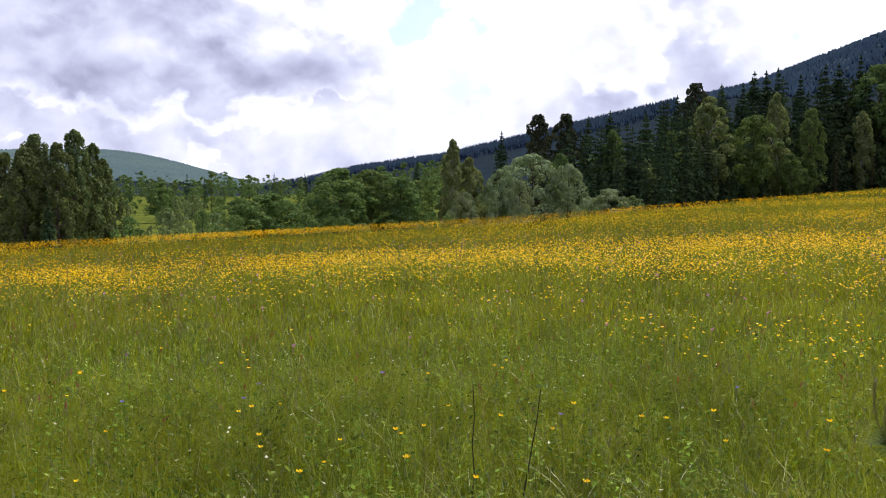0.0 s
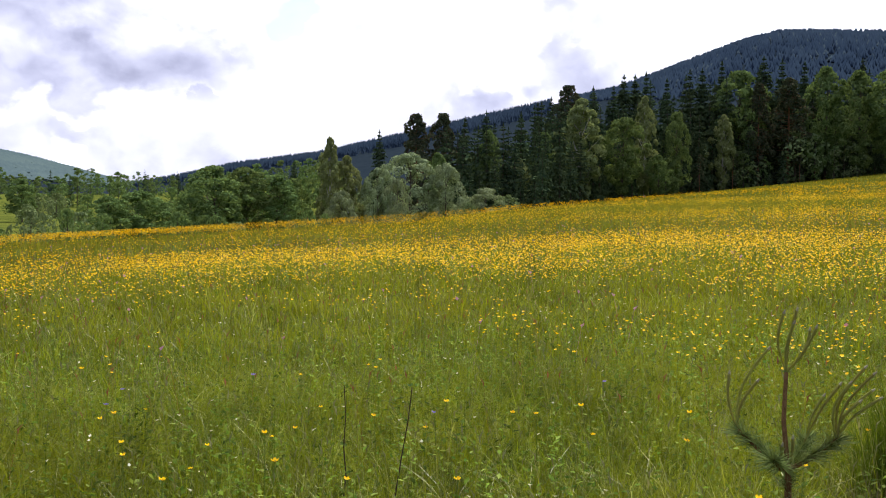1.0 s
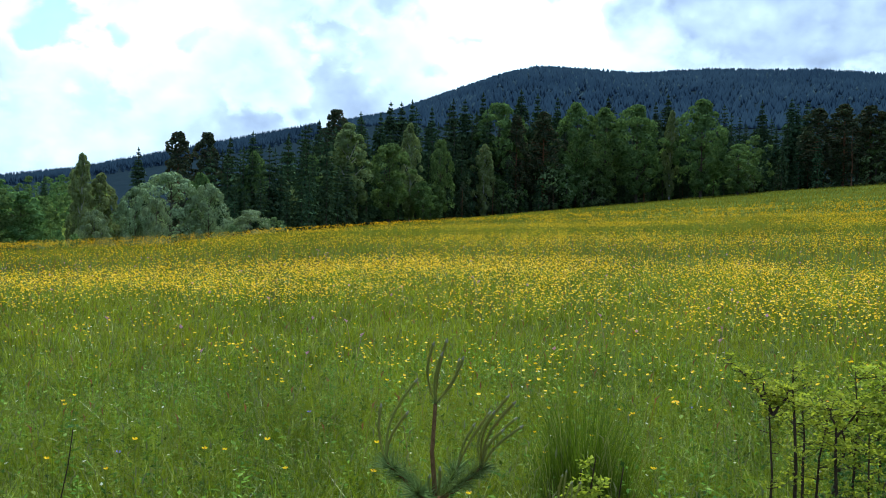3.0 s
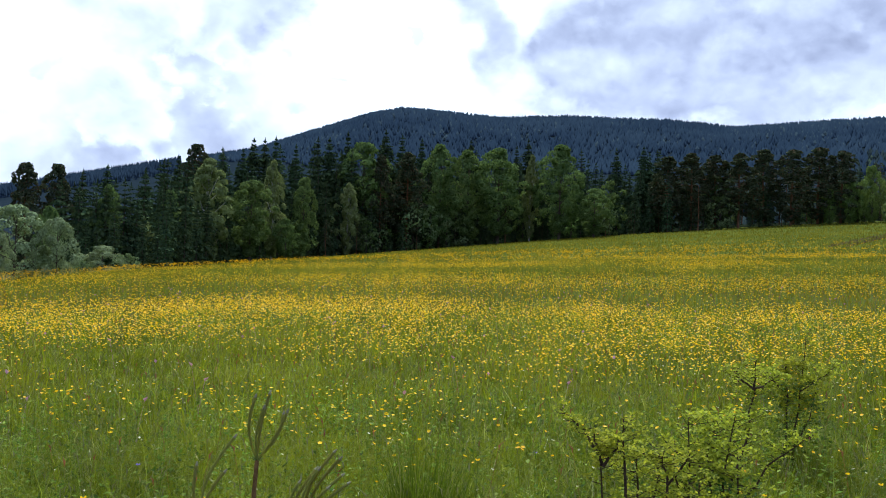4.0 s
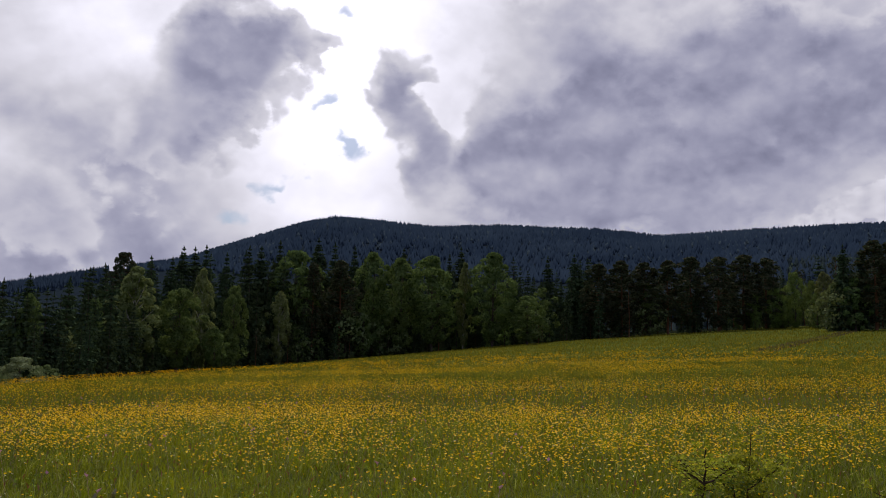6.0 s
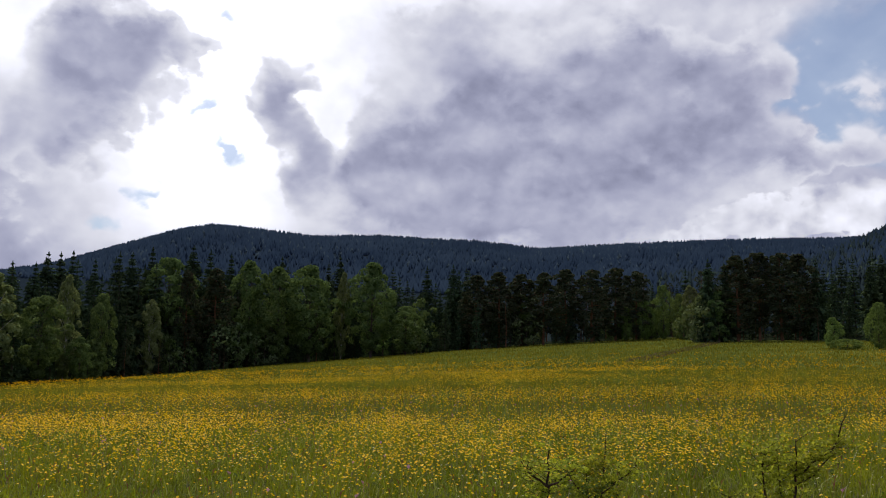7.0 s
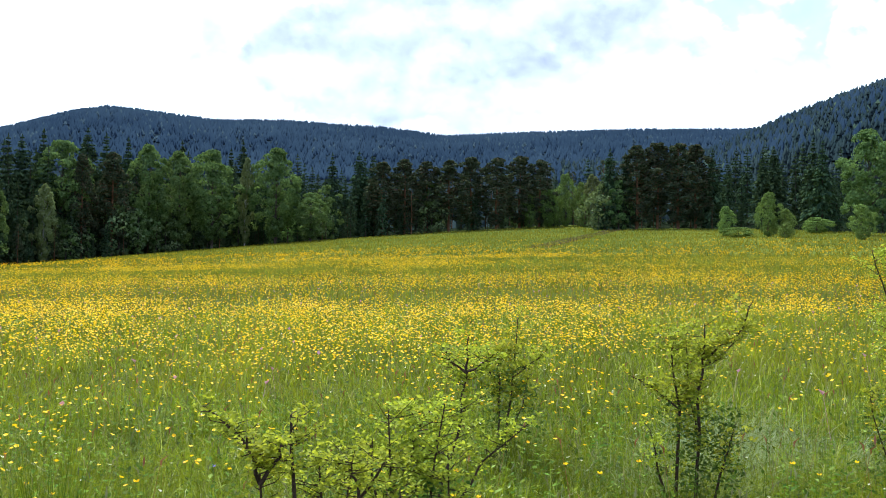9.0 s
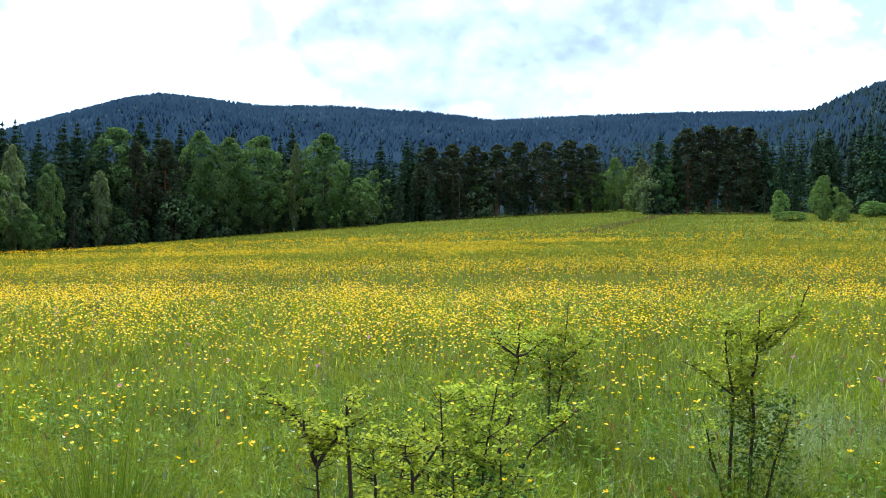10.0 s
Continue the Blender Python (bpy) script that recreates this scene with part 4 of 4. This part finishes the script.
def petals(x, y, h, size, name, label):
    """Open buttercups: five petals round a cup, tilted; one mesh."""
    n = len(x)
    z = ground_height(x, y) + h
    ta, tilt = rng.uniform(0, 6.283, n), rng.uniform(0.1, 0.75, n)
    ux, uy, uz = np.cos(ta) * np.sin(tilt), np.sin(ta) * np.sin(tilt), np.cos(tilt)
    up = np.stack([ux, uy, uz], -1)
    e1 = np.cross(up, np.array([0.0, 0.0, 1.0]) + 1e-3)
    e1 /= np.linalg.norm(e1, axis=1, keepdims=True)
    e2 = np.cross(up, e1)
    c = np.stack([x, y, z], -1)
    s = size[:, None]
    V = [c]
    for k in range(5):
        a = k * math.pi / 2.5
        V.append(c + (e1 * math.cos(a) + e2 * math.sin(a)) * s * 0.5 + up * s * 0.2)
    V = np.stack(V, 1).reshape(-1, 3)
    f = np.array([(0, 1 + k, 1 + (k + 1) % 5) for k in range(5)])
    F = (np.arange(n)[:, None, None] * 6 + f[None]).reshape(-1, 3)
    me = array_mesh(name, V, F, YELLOW)
    return tagged(new(name, me), label, "flowers", kind="stuff")


def thick(n, r0, r1, az0=-31, az1=77):
    x, y = scatter(n, r0, r1, az0, az1)
    ok = (rng.random(n) < clumps_at(x, y)) & in_meadow(x, y, 2)
    x, y = np.repeat(x[ok], 3), np.repeat(y[ok], 3)
    return x + rng.normal(0, 0.07, len(x)), y + rng.normal(0, 0.07, len(x))


x, y = thick(38000, 5.0, 18)
petals(x, y, rng.uniform(0.44, 0.68, len(x)), rng.uniform(0.018, 0.029, len(x)), "buttercups", "scattered open yellow buttercups among the grass")
x, y = thick(66000, 17, 66)
heads(x, y, rng.uniform(0.40, 0.62, len(x)), (0.027, 0.020), "buttercups", YELLOW, "dense drifts of yellow buttercups")
x, y = thick(22000, 60, 130, 8, 77)
heads(x, y, rng.uniform(0.4, 0.6, len(x)), (0.085, 0.04), "buttercups", YELLOW, "distant streaks of yellow buttercups")
x, y = scatter(200, 7, 26)
heads(x, y, rng.uniform(0.4, 0.6, len(x)), (0.035, 0.04), "pink_flowers", PINK, "small pink flowers among the grass", 0.001)
x, y = scatter(4200, 5, 34)
heads(x, y, rng.uniform(0.4, 0.66, len(x)), (0.012, 0.055), "sorrel", RUST, "thin reddish-brown sorrel spikes among the grass", 0.0008)
x, y = scatter(1300, 3.5, 18)
heads(x, y, rng.uniform(0.22, 0.42, len(x)), (0.017, 0.012), "cream_flowers", CREAM, "small cream umbels among the grass")


# buttercups near the camera, one by one
def make_buttercup(seed, mat, name, label):
    rnd = random.Random(seed)
    b = thing(name, label, "flower", "flowers near the path")
    h = rnd.uniform(0.38, 0.55)
    tip = Vector((rnd.uniform(-0.05, 0.05), rnd.uniform(-0.05, 0.05), h))
    s = Geo()
    s.tube([(0, 0, -0.03), tuple(tip * 0.5 + Vector((0.015, 0, 0))), tuple(tip)], 0.0016, 0.0011, 4)
    part("stem", s, STEM, b)
    for k in range(5):
        a = k * 1.2566 + rnd.uniform(-0.1, 0.1)
        d, t = Vector((math.cos(a), math.sin(a), 0)), Vector((-math.sin(a), math.cos(a), 0))
        p = Geo()
        e = 0.0125 * rnd.uniform(0.9, 1.15)
        p.face(tuple(tip), tuple(tip + d * e * 0.6 + t * e * 0.5 + Vector((0, 0, e * 0.25))), tuple(tip + d * e + t * e * 0.25 + Vector((0, 0, e * 0.7))),
               tuple(tip + d * e - t * e * 0.25 + Vector((0, 0, e * 0.7))), tuple(tip + d * e * 0.6 - t * e * 0.5 + Vector((0, 0, e * 0.25))))
        part("petal", p, mat, b)
    c = Geo()
    c.tube([tuple(tip), tuple(tip + Vector((0, 0, 0.005)))], 0.004, 0.002, 6)
    part("flower_centre", c, SEED, b)
    return b


near_rnd = random.Random(5)


def place_on_ground(ob, x, y, turn=0.0, size=1.0, dz=0.0):
    ob.matrix_basis = Matrix.Translation((x, y, hgt(x, y) + dz)) @ Matrix.Rotation(turn, 4, "Z") @ Matrix.Diagonal((size, size, size, 1))
    return ob


for mat, name, label, count, seeds in [(YELLOW, "buttercup", "open yellow buttercup on a thin green stem", 80, (1, 2, 3)), (VIOLET, "bellflower", "single violet bellflower in the grass", 9, (4,))]:
    protos = [make_buttercup(s, mat, name, label) for s in seeds]
    for i in range(count):
        r, az = near_rnd.uniform(3.4, 6.4), near_rnd.uniform(-28, 74)
        x, y = polar(az, r)
        ob = protos[i] if i < len(protos) else copy_thing(protos[i % len(protos)], Matrix.Identity(4))
        place_on_ground(ob, float(x), float(y), near_rnd.uniform(0, 6.28), near_rnd.uniform(0.9, 1.2))


# ---- rutted track over the meadow ----
def rut(offset):
    pts = []
    for i in range(40):
        u = i / 39
        az, r = 57.4 - 4.6 * u ** 1.3, 196 - 92 * u
        x, y = polar(az + offset / r * 57, r)
        pts.append((float(x), float(y)))
    g = Geo()
    for i in range(39):
        (x0, y0), (x1, y1) = pts[i], pts[i + 1]
        wd = 0.22 + 0.12 * math.sin(i * 1.7)
        g.face((x0 - wd, y0, hgt(x0 - wd, y0) + 0.03), (x0 + wd, y0, hgt(x0 + wd, y0) + 0.03), (x1 + wd, y1, hgt(x1 + wd, y1) + 0.03), (x1 - wd, y1, hgt(x1 - wd, y1) + 0.03))
    i = rng.integers(0, 39, 500)
    u = rng.random(500)
    p0, p1 = np.array(pts)[i], np.array(pts)[i + 1]
    p = p0 + (p1 - p0) * u[:, None] + rng.normal(0, 0.2, (500, 2))
    blades(p[:, 0], p[:, 1], rng.uniform(0.25, 0.45, 500), rng.uniform(0.08, 0.2, 500), rng.uniform(0.1, 0.6, 500), 1, "trampled_grass", DRY, "brown trampled grass along a wheel rut")
    tagged(new("wheel_rut", g.mesh("wheel_rut", RUT)), "worn brown wheel rut through the meadow", "track", kind="structure")


rut(-0.8)
rut(0.8)


# ---- young pine ----
def needles(g, rnd, p, d, count, ln, wd=0.0014, spread=0.9):
    for _ in range(count):
        v = (Vector(d).normalized() * 0.6 + Vector((rnd.uniform(-1, 1), rnd.uniform(-1, 1), rnd.uniform(-0.7, 1))) * spread).normalized()
        s = v.orthogonal().normalized() * wd
        q = Vector(p)
        g.face(tuple(q - s), tuple(q + s), tuple(q + v * ln * rnd.uniform(0.7, 1.15)))


def candle(parent, base, tip, bow, rnd):
    """A new shoot: a curved scaly rod with a pale tip."""
    base, tip = Vector(base), Vector(tip)
    pts = [tuple(base.lerp(tip, u) + Vector(bow) * math.sin(math.pi * u)) for u in (0, 0.2, 0.4, 0.6, 0.8, 1.0)]
    g = Geo()
    g.tube(pts, 0.0030, 0.0050, 6)
    for i in range(170):
        u = rnd.uniform(0.12, 1) ** 0.7
        p = base.lerp(tip, u) + Vector(bow) * math.sin(math.pi * u)
        needles(g, rnd, p, tip - base, 1, 0.015, 0.0016, 0.55)
    c = part("shoot", g, SHOOT, parent)
    t = Geo()
    t.tube([pts[-1], tuple(Vector(pts[-1]) + (Vector(pts[-1]) - Vector(pts[-2])).normalized() * 0.013)], 0.0052, 0.002, 6)
    part("shoot_tip", t, SHOOT_TIP, c, "pale resinous shoot tip")


def young_pine():
    rnd = random.Random(77)
    x0, y0 = 1.335, 2.62
    z0 = hgt(x0, y0)
    pine = thing("pine_sapling", "young pine with upright new shoots in the grass", "pine")
    pine.matrix_basis = pose(x0, y0, z0 - 0.026)

    def loc(x, y, z):
        return Vector((x - x0, y - y0, z - z0))
    foot, low, high = Vector((0.0, 0, -0.05)), loc(1.33, 2.61, 0.845), loc(1.342, 2.66, 1.148)
    s = Geo()
    s.tube([tuple(foot), (0.01, 0, 0.45), tuple(low)], 0.014, 0.011, 8)
    s.tube([tuple(low), tuple(low.lerp(high, 0.5) + Vector((-0.012, 0, 0))), tuple(high)], 0.0085, 0.0065, 8)
    part("trunk", s, PINE_STEM, pine)
    cam_right = Vector((0.9, -0.43, 0))
    back = Vector((0.43, 0.9, 0))
    ends = []
    for k, (side, ln, rise, depth) in enumerate([(-0.155, 0.2, 0.125, -0.03), (0.145, 0.2, 0.105, 0.03), (0.06, 0.16, 0.07, 0.14), (-0.05, 0.14, 0.06, -0.12)]):
        e = low + cam_right * side + Vector((0, 0, rise)) + back * depth
        b = Geo()
        b.tube([tuple(low), tuple(low.lerp(e, 0.5) + Vector((0, 0, -0.012))), tuple(e)], 0.0075, 0.006, 6)
        br = part("branch", b, PINE_STEM, pine)
        n = Geo()
        for i in range(120):
            u = rnd.uniform(0.02, 1.0) ** 0.6
            needles(n, rnd, low.lerp(e, u), e - low, 3, 0.082, 0.0019, 0.8)
        part("needle_tuft", n, NEEDLE, br, "tufted blue-green needles")
        ends.append(e)
    # lower whorl
    for k in range(6):
        a = k * 1.05 + 0.4
        o = Vector((0.0, 0, rnd.uniform(0.42, 0.52)))
        e = o + Vector((math.cos(a) * 0.26, math.sin(a) * 0.26, 0.12))
        b = Geo()
        b.tube([tuple(o), tuple(o.lerp(e, 0.5) - Vector((0, 0, 0.015))), tuple(e)], 0.007, 0.005, 6)
        br = part("branch", b, PINE_STEM, pine)
        n = Geo()
        for i in range(130):
            needles(n, rnd, o.lerp(e, rnd.uniform(0.1, 1)), e - o, 4, 0.055, 0.0012)
        part("needle_tuft", n, NEEDLE, br, "tufted blue-green needles")
    n = Geo()
    for i in range(150):
        needles(n, rnd, foot.lerp(low, rnd.uniform(0.4, 1.0)), (0, 0, 1), 4, 0.074, 0.0019, 0.9)
    for i in range(25):
        needles(n, rnd, high, (0, 0, 1), 2, 0.03)
    part("needle_tuft", n, NEEDLE, pine, "tufted blue-green needles")

    def rods(at_, rows):
        for side, up, bow, dep in rows:
            candle(pine, at_, at_ + cam_right * side + Vector((0, 0, up)) + back * dep, cam_right * bow, rnd)
    rods(high, [(-0.012, 0.188, -0.022, 0.0), (0.028, 0.195, -0.008, 0.03), (0.018, 0.16, -0.012, -0.03), (0.085, 0.145, 0.01, 0.0), (0.07, 0.13, 0.018, 0.05)])
    rods(ends[0], [(0.085, 0.26, -0.035, 0.0), (0.055, 0.15, -0.02, 0.03), (-0.03, 0.165, -0.015, 0.05)])
    rods(ends[1], [(0.03, 0.175, -0.03, 0.0), (0.075, 0.225, -0.035, 0.02), (0.095, 0.215, -0.03, -0.03), (0.10, 0.15, -0.028, 0.04), (0.06, 0.12, -0.02, 0.0), (0.12, 0.13, -0.02, 0.02)])
    rods(ends[2], [(0.05, 0.14, -0.01, 0.02), (0.10, 0.18, -0.01, 0.03)])
    rods(low, [(0.012, 0.10, 0.004, 0.0), (-0.02, 0.08, -0.01, -0.02)])
    return pine


first_pine = young_pine()
small_pine = copy_thing(first_pine, Matrix.Identity(4))
place_on_ground(small_pine, 1.66, 2.33, 0.5, 0.68)
small_pine["label"] = "smaller young pine half hidden in the grass"


# ---- shrubs ----
def leaf_spray(g, rnd, p, d, count, size):
    """A spray of small leaves off a twig."""
    for _ in range(count):
        v = Vector((rnd.uniform(-1, 1), rnd.uniform(-1, 1), rnd.uniform(-0.3, 0.8)))
        c = Vector(p) + v * size * 1.3
        g.card(c, Vector((rnd.uniform(-0.8, 0.8), rnd.uniform(-0.8, 0.8), rnd.uniform(0.2, 1.2))), v, size * rnd.uniform(0.5, 0.8), size * rnd.uniform(0.9, 1.4))


def shrub(x0, y0, arms, seed, label, leaf=0.015, dens=1.0, low_leaves=0.0, reach=0.13, bare=0.45):
    """A thorny shrub. arms: lines of (aside, up) that its stems follow; short twigs with small leaves stand along them above bare."""
    rnd = random.Random(seed)
    ob = thing("shrub", label, "shrub", "shrubs at the meadow's near edge")
    ob.matrix_basis = pose(x0, y0, hgt(x0, y0))
    away = Vector((x0 - 1.0, y0 - 0.4, 0)).normalized()
    aside = Vector((away.y, -away.x, 0))
    for arm in arms:
        deep = rnd.uniform(-0.12, 0.12)
        line = []
        for k, (q, up) in enumerate(arm):
            line.append(aside * q + away * (deep * up) + Vector((0, 0, up)))
            if k + 1 < len(arm):
                q2, up2 = arm[k + 1]
                line.append(aside * ((q + q2) / 2 + rnd.uniform(-0.012, 0.012)) + away * (deep * (up + up2) / 2 + rnd.uniform(-0.015, 0.015)) + Vector((0, 0, (up + up2) / 2)))
        thick_ = 0.0095 if arm[0][1] < 0.1 else 0.0055
        st = Geo()
        st.tube([tuple(p) for p in line], thick_, 0.0022, 6)
        stem = part("stem", st, TWIG, ob)
        tw, lv = Geo(), Geo()
        length = sum((line[k + 1] - line[k]).length for k in range(len(line) - 1))
        for i in range(int(44 * dens * length)):
            k = rnd.randrange(len(line) - 1)
            p = line[k].lerp(line[k + 1], rnd.random())
            if p.z < bare * rnd.uniform(0.7, 1.1):
                continue
            turn = rnd.uniform(0, 6.283)
            ln = reach * rnd.uniform(0.25, 1.1)
            e = p + Vector((math.cos(turn) * ln, math.sin(turn) * ln, ln * rnd.uniform(0.0, 0.8)))
            mid = p.lerp(e, 0.5) + Vector((rnd.uniform(-1, 1), rnd.uniform(-1, 1), -0.4)) * 0.012
            tw.tube([tuple(p), tuple(mid), tuple(e)], 0.0018, 0.0008, 3)
            for j in range(3):
                leaf_spray(lv, rnd, p.lerp(e, rnd.uniform(0.3, 1.0)), e - p, 4, leaf)
            leaf_spray(lv, rnd, e, e - p, 6, leaf)
        part("twig", tw, TWIG, stem)
        part("foliage", lv, SHRUB_LEAF, stem)
    # shade inside the shrub is imitated by dark-coloured leaves low down
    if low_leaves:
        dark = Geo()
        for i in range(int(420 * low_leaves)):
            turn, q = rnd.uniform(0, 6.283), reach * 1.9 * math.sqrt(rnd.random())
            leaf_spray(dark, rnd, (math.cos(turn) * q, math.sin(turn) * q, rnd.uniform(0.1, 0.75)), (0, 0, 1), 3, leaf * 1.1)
        part("lower_foliage", dark, SHRUB_DARK, ob, "leaves low in the shrub, darkened for the shade inside")
    return ob


HAW = "thorny young shrub with dark stems and small fresh green leaves"
shrub(2.32, 2.25, [[(0.02, -0.04), (0.02, 0.6), (0.01, 1.03)], [(0.01, 1.03), (-0.03, 1.09), (-0.06, 1.12), (-0.12, 1.17)], [(0.01, 1.03), (0.05, 1.09), (0.06, 1.13)], [(0.01, 1.03), (0.0, 1.08), (-0.02, 1.13)]],
      101, "slender shrub with one dark stem and a tuft of leaves", 0.013, 2.4, 0.0, 0.055, 1.02)
shrub(2.44, 2.25, [[(0.0, -0.04), (0.0, 0.7), (-0.01, 1.0), (-0.02, 1.16)]], 102, "thin dark upright stem with a few leaves near its top", 0.012, 0.9, 0.0, 0.08, 0.9)
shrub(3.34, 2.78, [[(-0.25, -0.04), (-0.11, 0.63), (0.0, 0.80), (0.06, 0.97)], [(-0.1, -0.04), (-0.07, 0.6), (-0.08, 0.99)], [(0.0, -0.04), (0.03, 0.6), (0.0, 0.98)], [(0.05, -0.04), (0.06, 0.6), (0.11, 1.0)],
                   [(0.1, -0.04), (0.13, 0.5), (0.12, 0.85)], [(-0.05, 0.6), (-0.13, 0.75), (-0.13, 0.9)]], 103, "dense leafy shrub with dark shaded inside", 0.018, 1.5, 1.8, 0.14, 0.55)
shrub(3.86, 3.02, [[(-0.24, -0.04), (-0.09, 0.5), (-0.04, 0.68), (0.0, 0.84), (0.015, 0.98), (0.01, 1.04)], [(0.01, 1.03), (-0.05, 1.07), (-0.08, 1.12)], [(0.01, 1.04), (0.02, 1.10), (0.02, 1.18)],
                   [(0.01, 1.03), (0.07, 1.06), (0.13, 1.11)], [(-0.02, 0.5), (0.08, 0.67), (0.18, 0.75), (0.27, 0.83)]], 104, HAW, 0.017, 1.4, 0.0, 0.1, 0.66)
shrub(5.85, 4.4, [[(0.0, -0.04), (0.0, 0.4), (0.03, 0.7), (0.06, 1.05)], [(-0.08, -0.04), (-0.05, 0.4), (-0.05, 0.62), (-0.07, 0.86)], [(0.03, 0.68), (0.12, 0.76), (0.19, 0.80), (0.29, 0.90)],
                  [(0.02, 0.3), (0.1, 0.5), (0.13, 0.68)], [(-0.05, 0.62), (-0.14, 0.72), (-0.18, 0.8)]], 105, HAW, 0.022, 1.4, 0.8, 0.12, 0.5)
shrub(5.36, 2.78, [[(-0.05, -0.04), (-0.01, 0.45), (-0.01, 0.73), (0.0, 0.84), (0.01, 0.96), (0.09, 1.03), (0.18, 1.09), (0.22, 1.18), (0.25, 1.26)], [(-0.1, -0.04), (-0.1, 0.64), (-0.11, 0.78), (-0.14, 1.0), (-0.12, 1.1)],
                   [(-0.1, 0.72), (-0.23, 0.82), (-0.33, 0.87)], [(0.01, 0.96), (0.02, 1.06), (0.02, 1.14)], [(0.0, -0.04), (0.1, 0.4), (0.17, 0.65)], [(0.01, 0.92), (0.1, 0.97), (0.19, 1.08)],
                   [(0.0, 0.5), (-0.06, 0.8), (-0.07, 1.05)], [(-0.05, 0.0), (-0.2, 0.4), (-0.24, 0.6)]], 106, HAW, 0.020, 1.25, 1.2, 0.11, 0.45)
shrub(6.42, 2.12, [[(0.0, -0.04), (-0.03, 0.6), (-0.06, 0.88), (-0.1, 1.12), (-0.14, 1.33), (-0.19, 1.5)], [(-0.08, 1.0), (-0.06, 1.2), (-0.09, 1.48)], [(0.0, -0.04), (0.1, 0.5), (0.15, 0.9)], [(0.0, 0.1), (-0.15, 0.5), (-0.2, 0.75)]],
      107, HAW, 0.017, 1.1, 1.0, 0.13, 0.45)
shrub(2.95, 2.35, [[(-0.15, -0.04), (-0.16, 0.6), (-0.17, 0.89), (-0.19, 0.95)], [(-0.28, -0.04), (-0.28, 0.7), (-0.29, 0.93)], [(-0.22, -0.04), (-0.23, 0.6), (-0.2, 0.88)], [(-0.17, 0.85), (-0.12, 0.92), (-0.1, 0.96)], [(-0.02, -0.04), (-0.05, 0.5), (-0.06, 0.85)]],
      108, "low sprawling shrub with small leaves", 0.015, 1.5, 0.4, 0.11, 0.6)
shrub(2.12, 3.0, [[(0.0, -0.04), (0.0, 0.4), (0.02, 0.72)], [(0.0, 0.2), (-0.04, 0.5), (-0.03, 0.66)]], 109, "small leafy seedling beside a dark grass tuft", 0.022, 0.7, 0.0, 0.06, 0.4)


# ---- tussock, stalks and pale grass ----
def tussock(x0, y0, n, h, rad, mat, name, label, bend=0.3):
    """A clump of long blades, densest and tallest in the middle."""
    a = rng.uniform(0, 6.283, n)
    q = rad * rng.random(n) ** 0.8
    x, y = x0 + np.cos(a) * q, y0 + np.sin(a) * q
    tall = h * (0.3 + 0.75 * rng.random(n) ** 0.8) * (1 - 0.45 * (q / rad) ** 2) * (0.85 + 0.25 * waves(x, y, 0.05))
    ob = blades(x, y, tall, rng.uniform(0.003, 0.006, n), rng.uniform(0.02, bend, n), 3, name, mat, label, lean=a + rng.uniform(-1.9, 1.9, n))
    ob["kind"] = "stuff"
    return ob


tussock(2.52, 3.74, 2400, 1.04, 0.25, TUSSOCK, "grass_tussock", "tall dense tussock of dark green grass", 0.35)
tussock(1.97, 3.07, 900, 0.74, 0.13, DRY, "dry_grass_tuft", "brownish dry tuft beside the tussock", 0.9)
for px, py, n in [(4.4, 3.0, 350), (5.9, 3.3, 350), (6.7, 3.4, 900), (7.5, 3.6, 800), (2.6, 3.1, 250), (7.1, 2.8, 600)]:
    tussock(px, py, n, 0.62, 0.55, PALE, "pale_grass", "pale silvery grass among the shrubs", 1.3)


def stalk(x0, y0, h, lean, label):
    ob = thing("dry_stalk", label, "plant", "dark stalks in the grass")
    ob.matrix_basis = pose(x0, y0, hgt(x0, y0))
    rnd = random.Random(int(h * 1000))
    g = Geo()
    tip = (lean[0], lean[1], h)
    line = bent_line((0, 0, -0.03), tip, 6, 0.008, rnd)
    g.tube(line, 0.0045, 0.002, 5)
    part("stem", g, TWIG, ob)
    lv = Geo()
    for i in range(26):
        p = Vector(line[1 + i % 6])
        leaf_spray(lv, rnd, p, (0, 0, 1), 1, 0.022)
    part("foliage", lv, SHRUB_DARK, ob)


stalk(-0.03, 4.0, 0.80, (0.0, 0.08), "thin dark upright stalk with few leaves")
stalk(0.12, 3.75, 0.82, (0.14, 0.1), "thin dark leaning bare stalk")
stalk(1.72, 2.32, 0.90, (0.09, -0.04), "thin dark leaning bare stalk beside young pines")

# long grass round the feet of the shrubs
for px, py, n in [(2.35, 2.3, 300), (3.3, 2.8, 600), (3.8, 3.0, 400), (5.8, 4.35, 600), (5.3, 2.8, 700), (6.35, 2.15, 600), (1.5, 2.6, 500)]:
    tussock(px, py, n, 0.6, 0.4, GRASS, "long_grass", "long grass growing up round shrubs and young pines", 0.8)
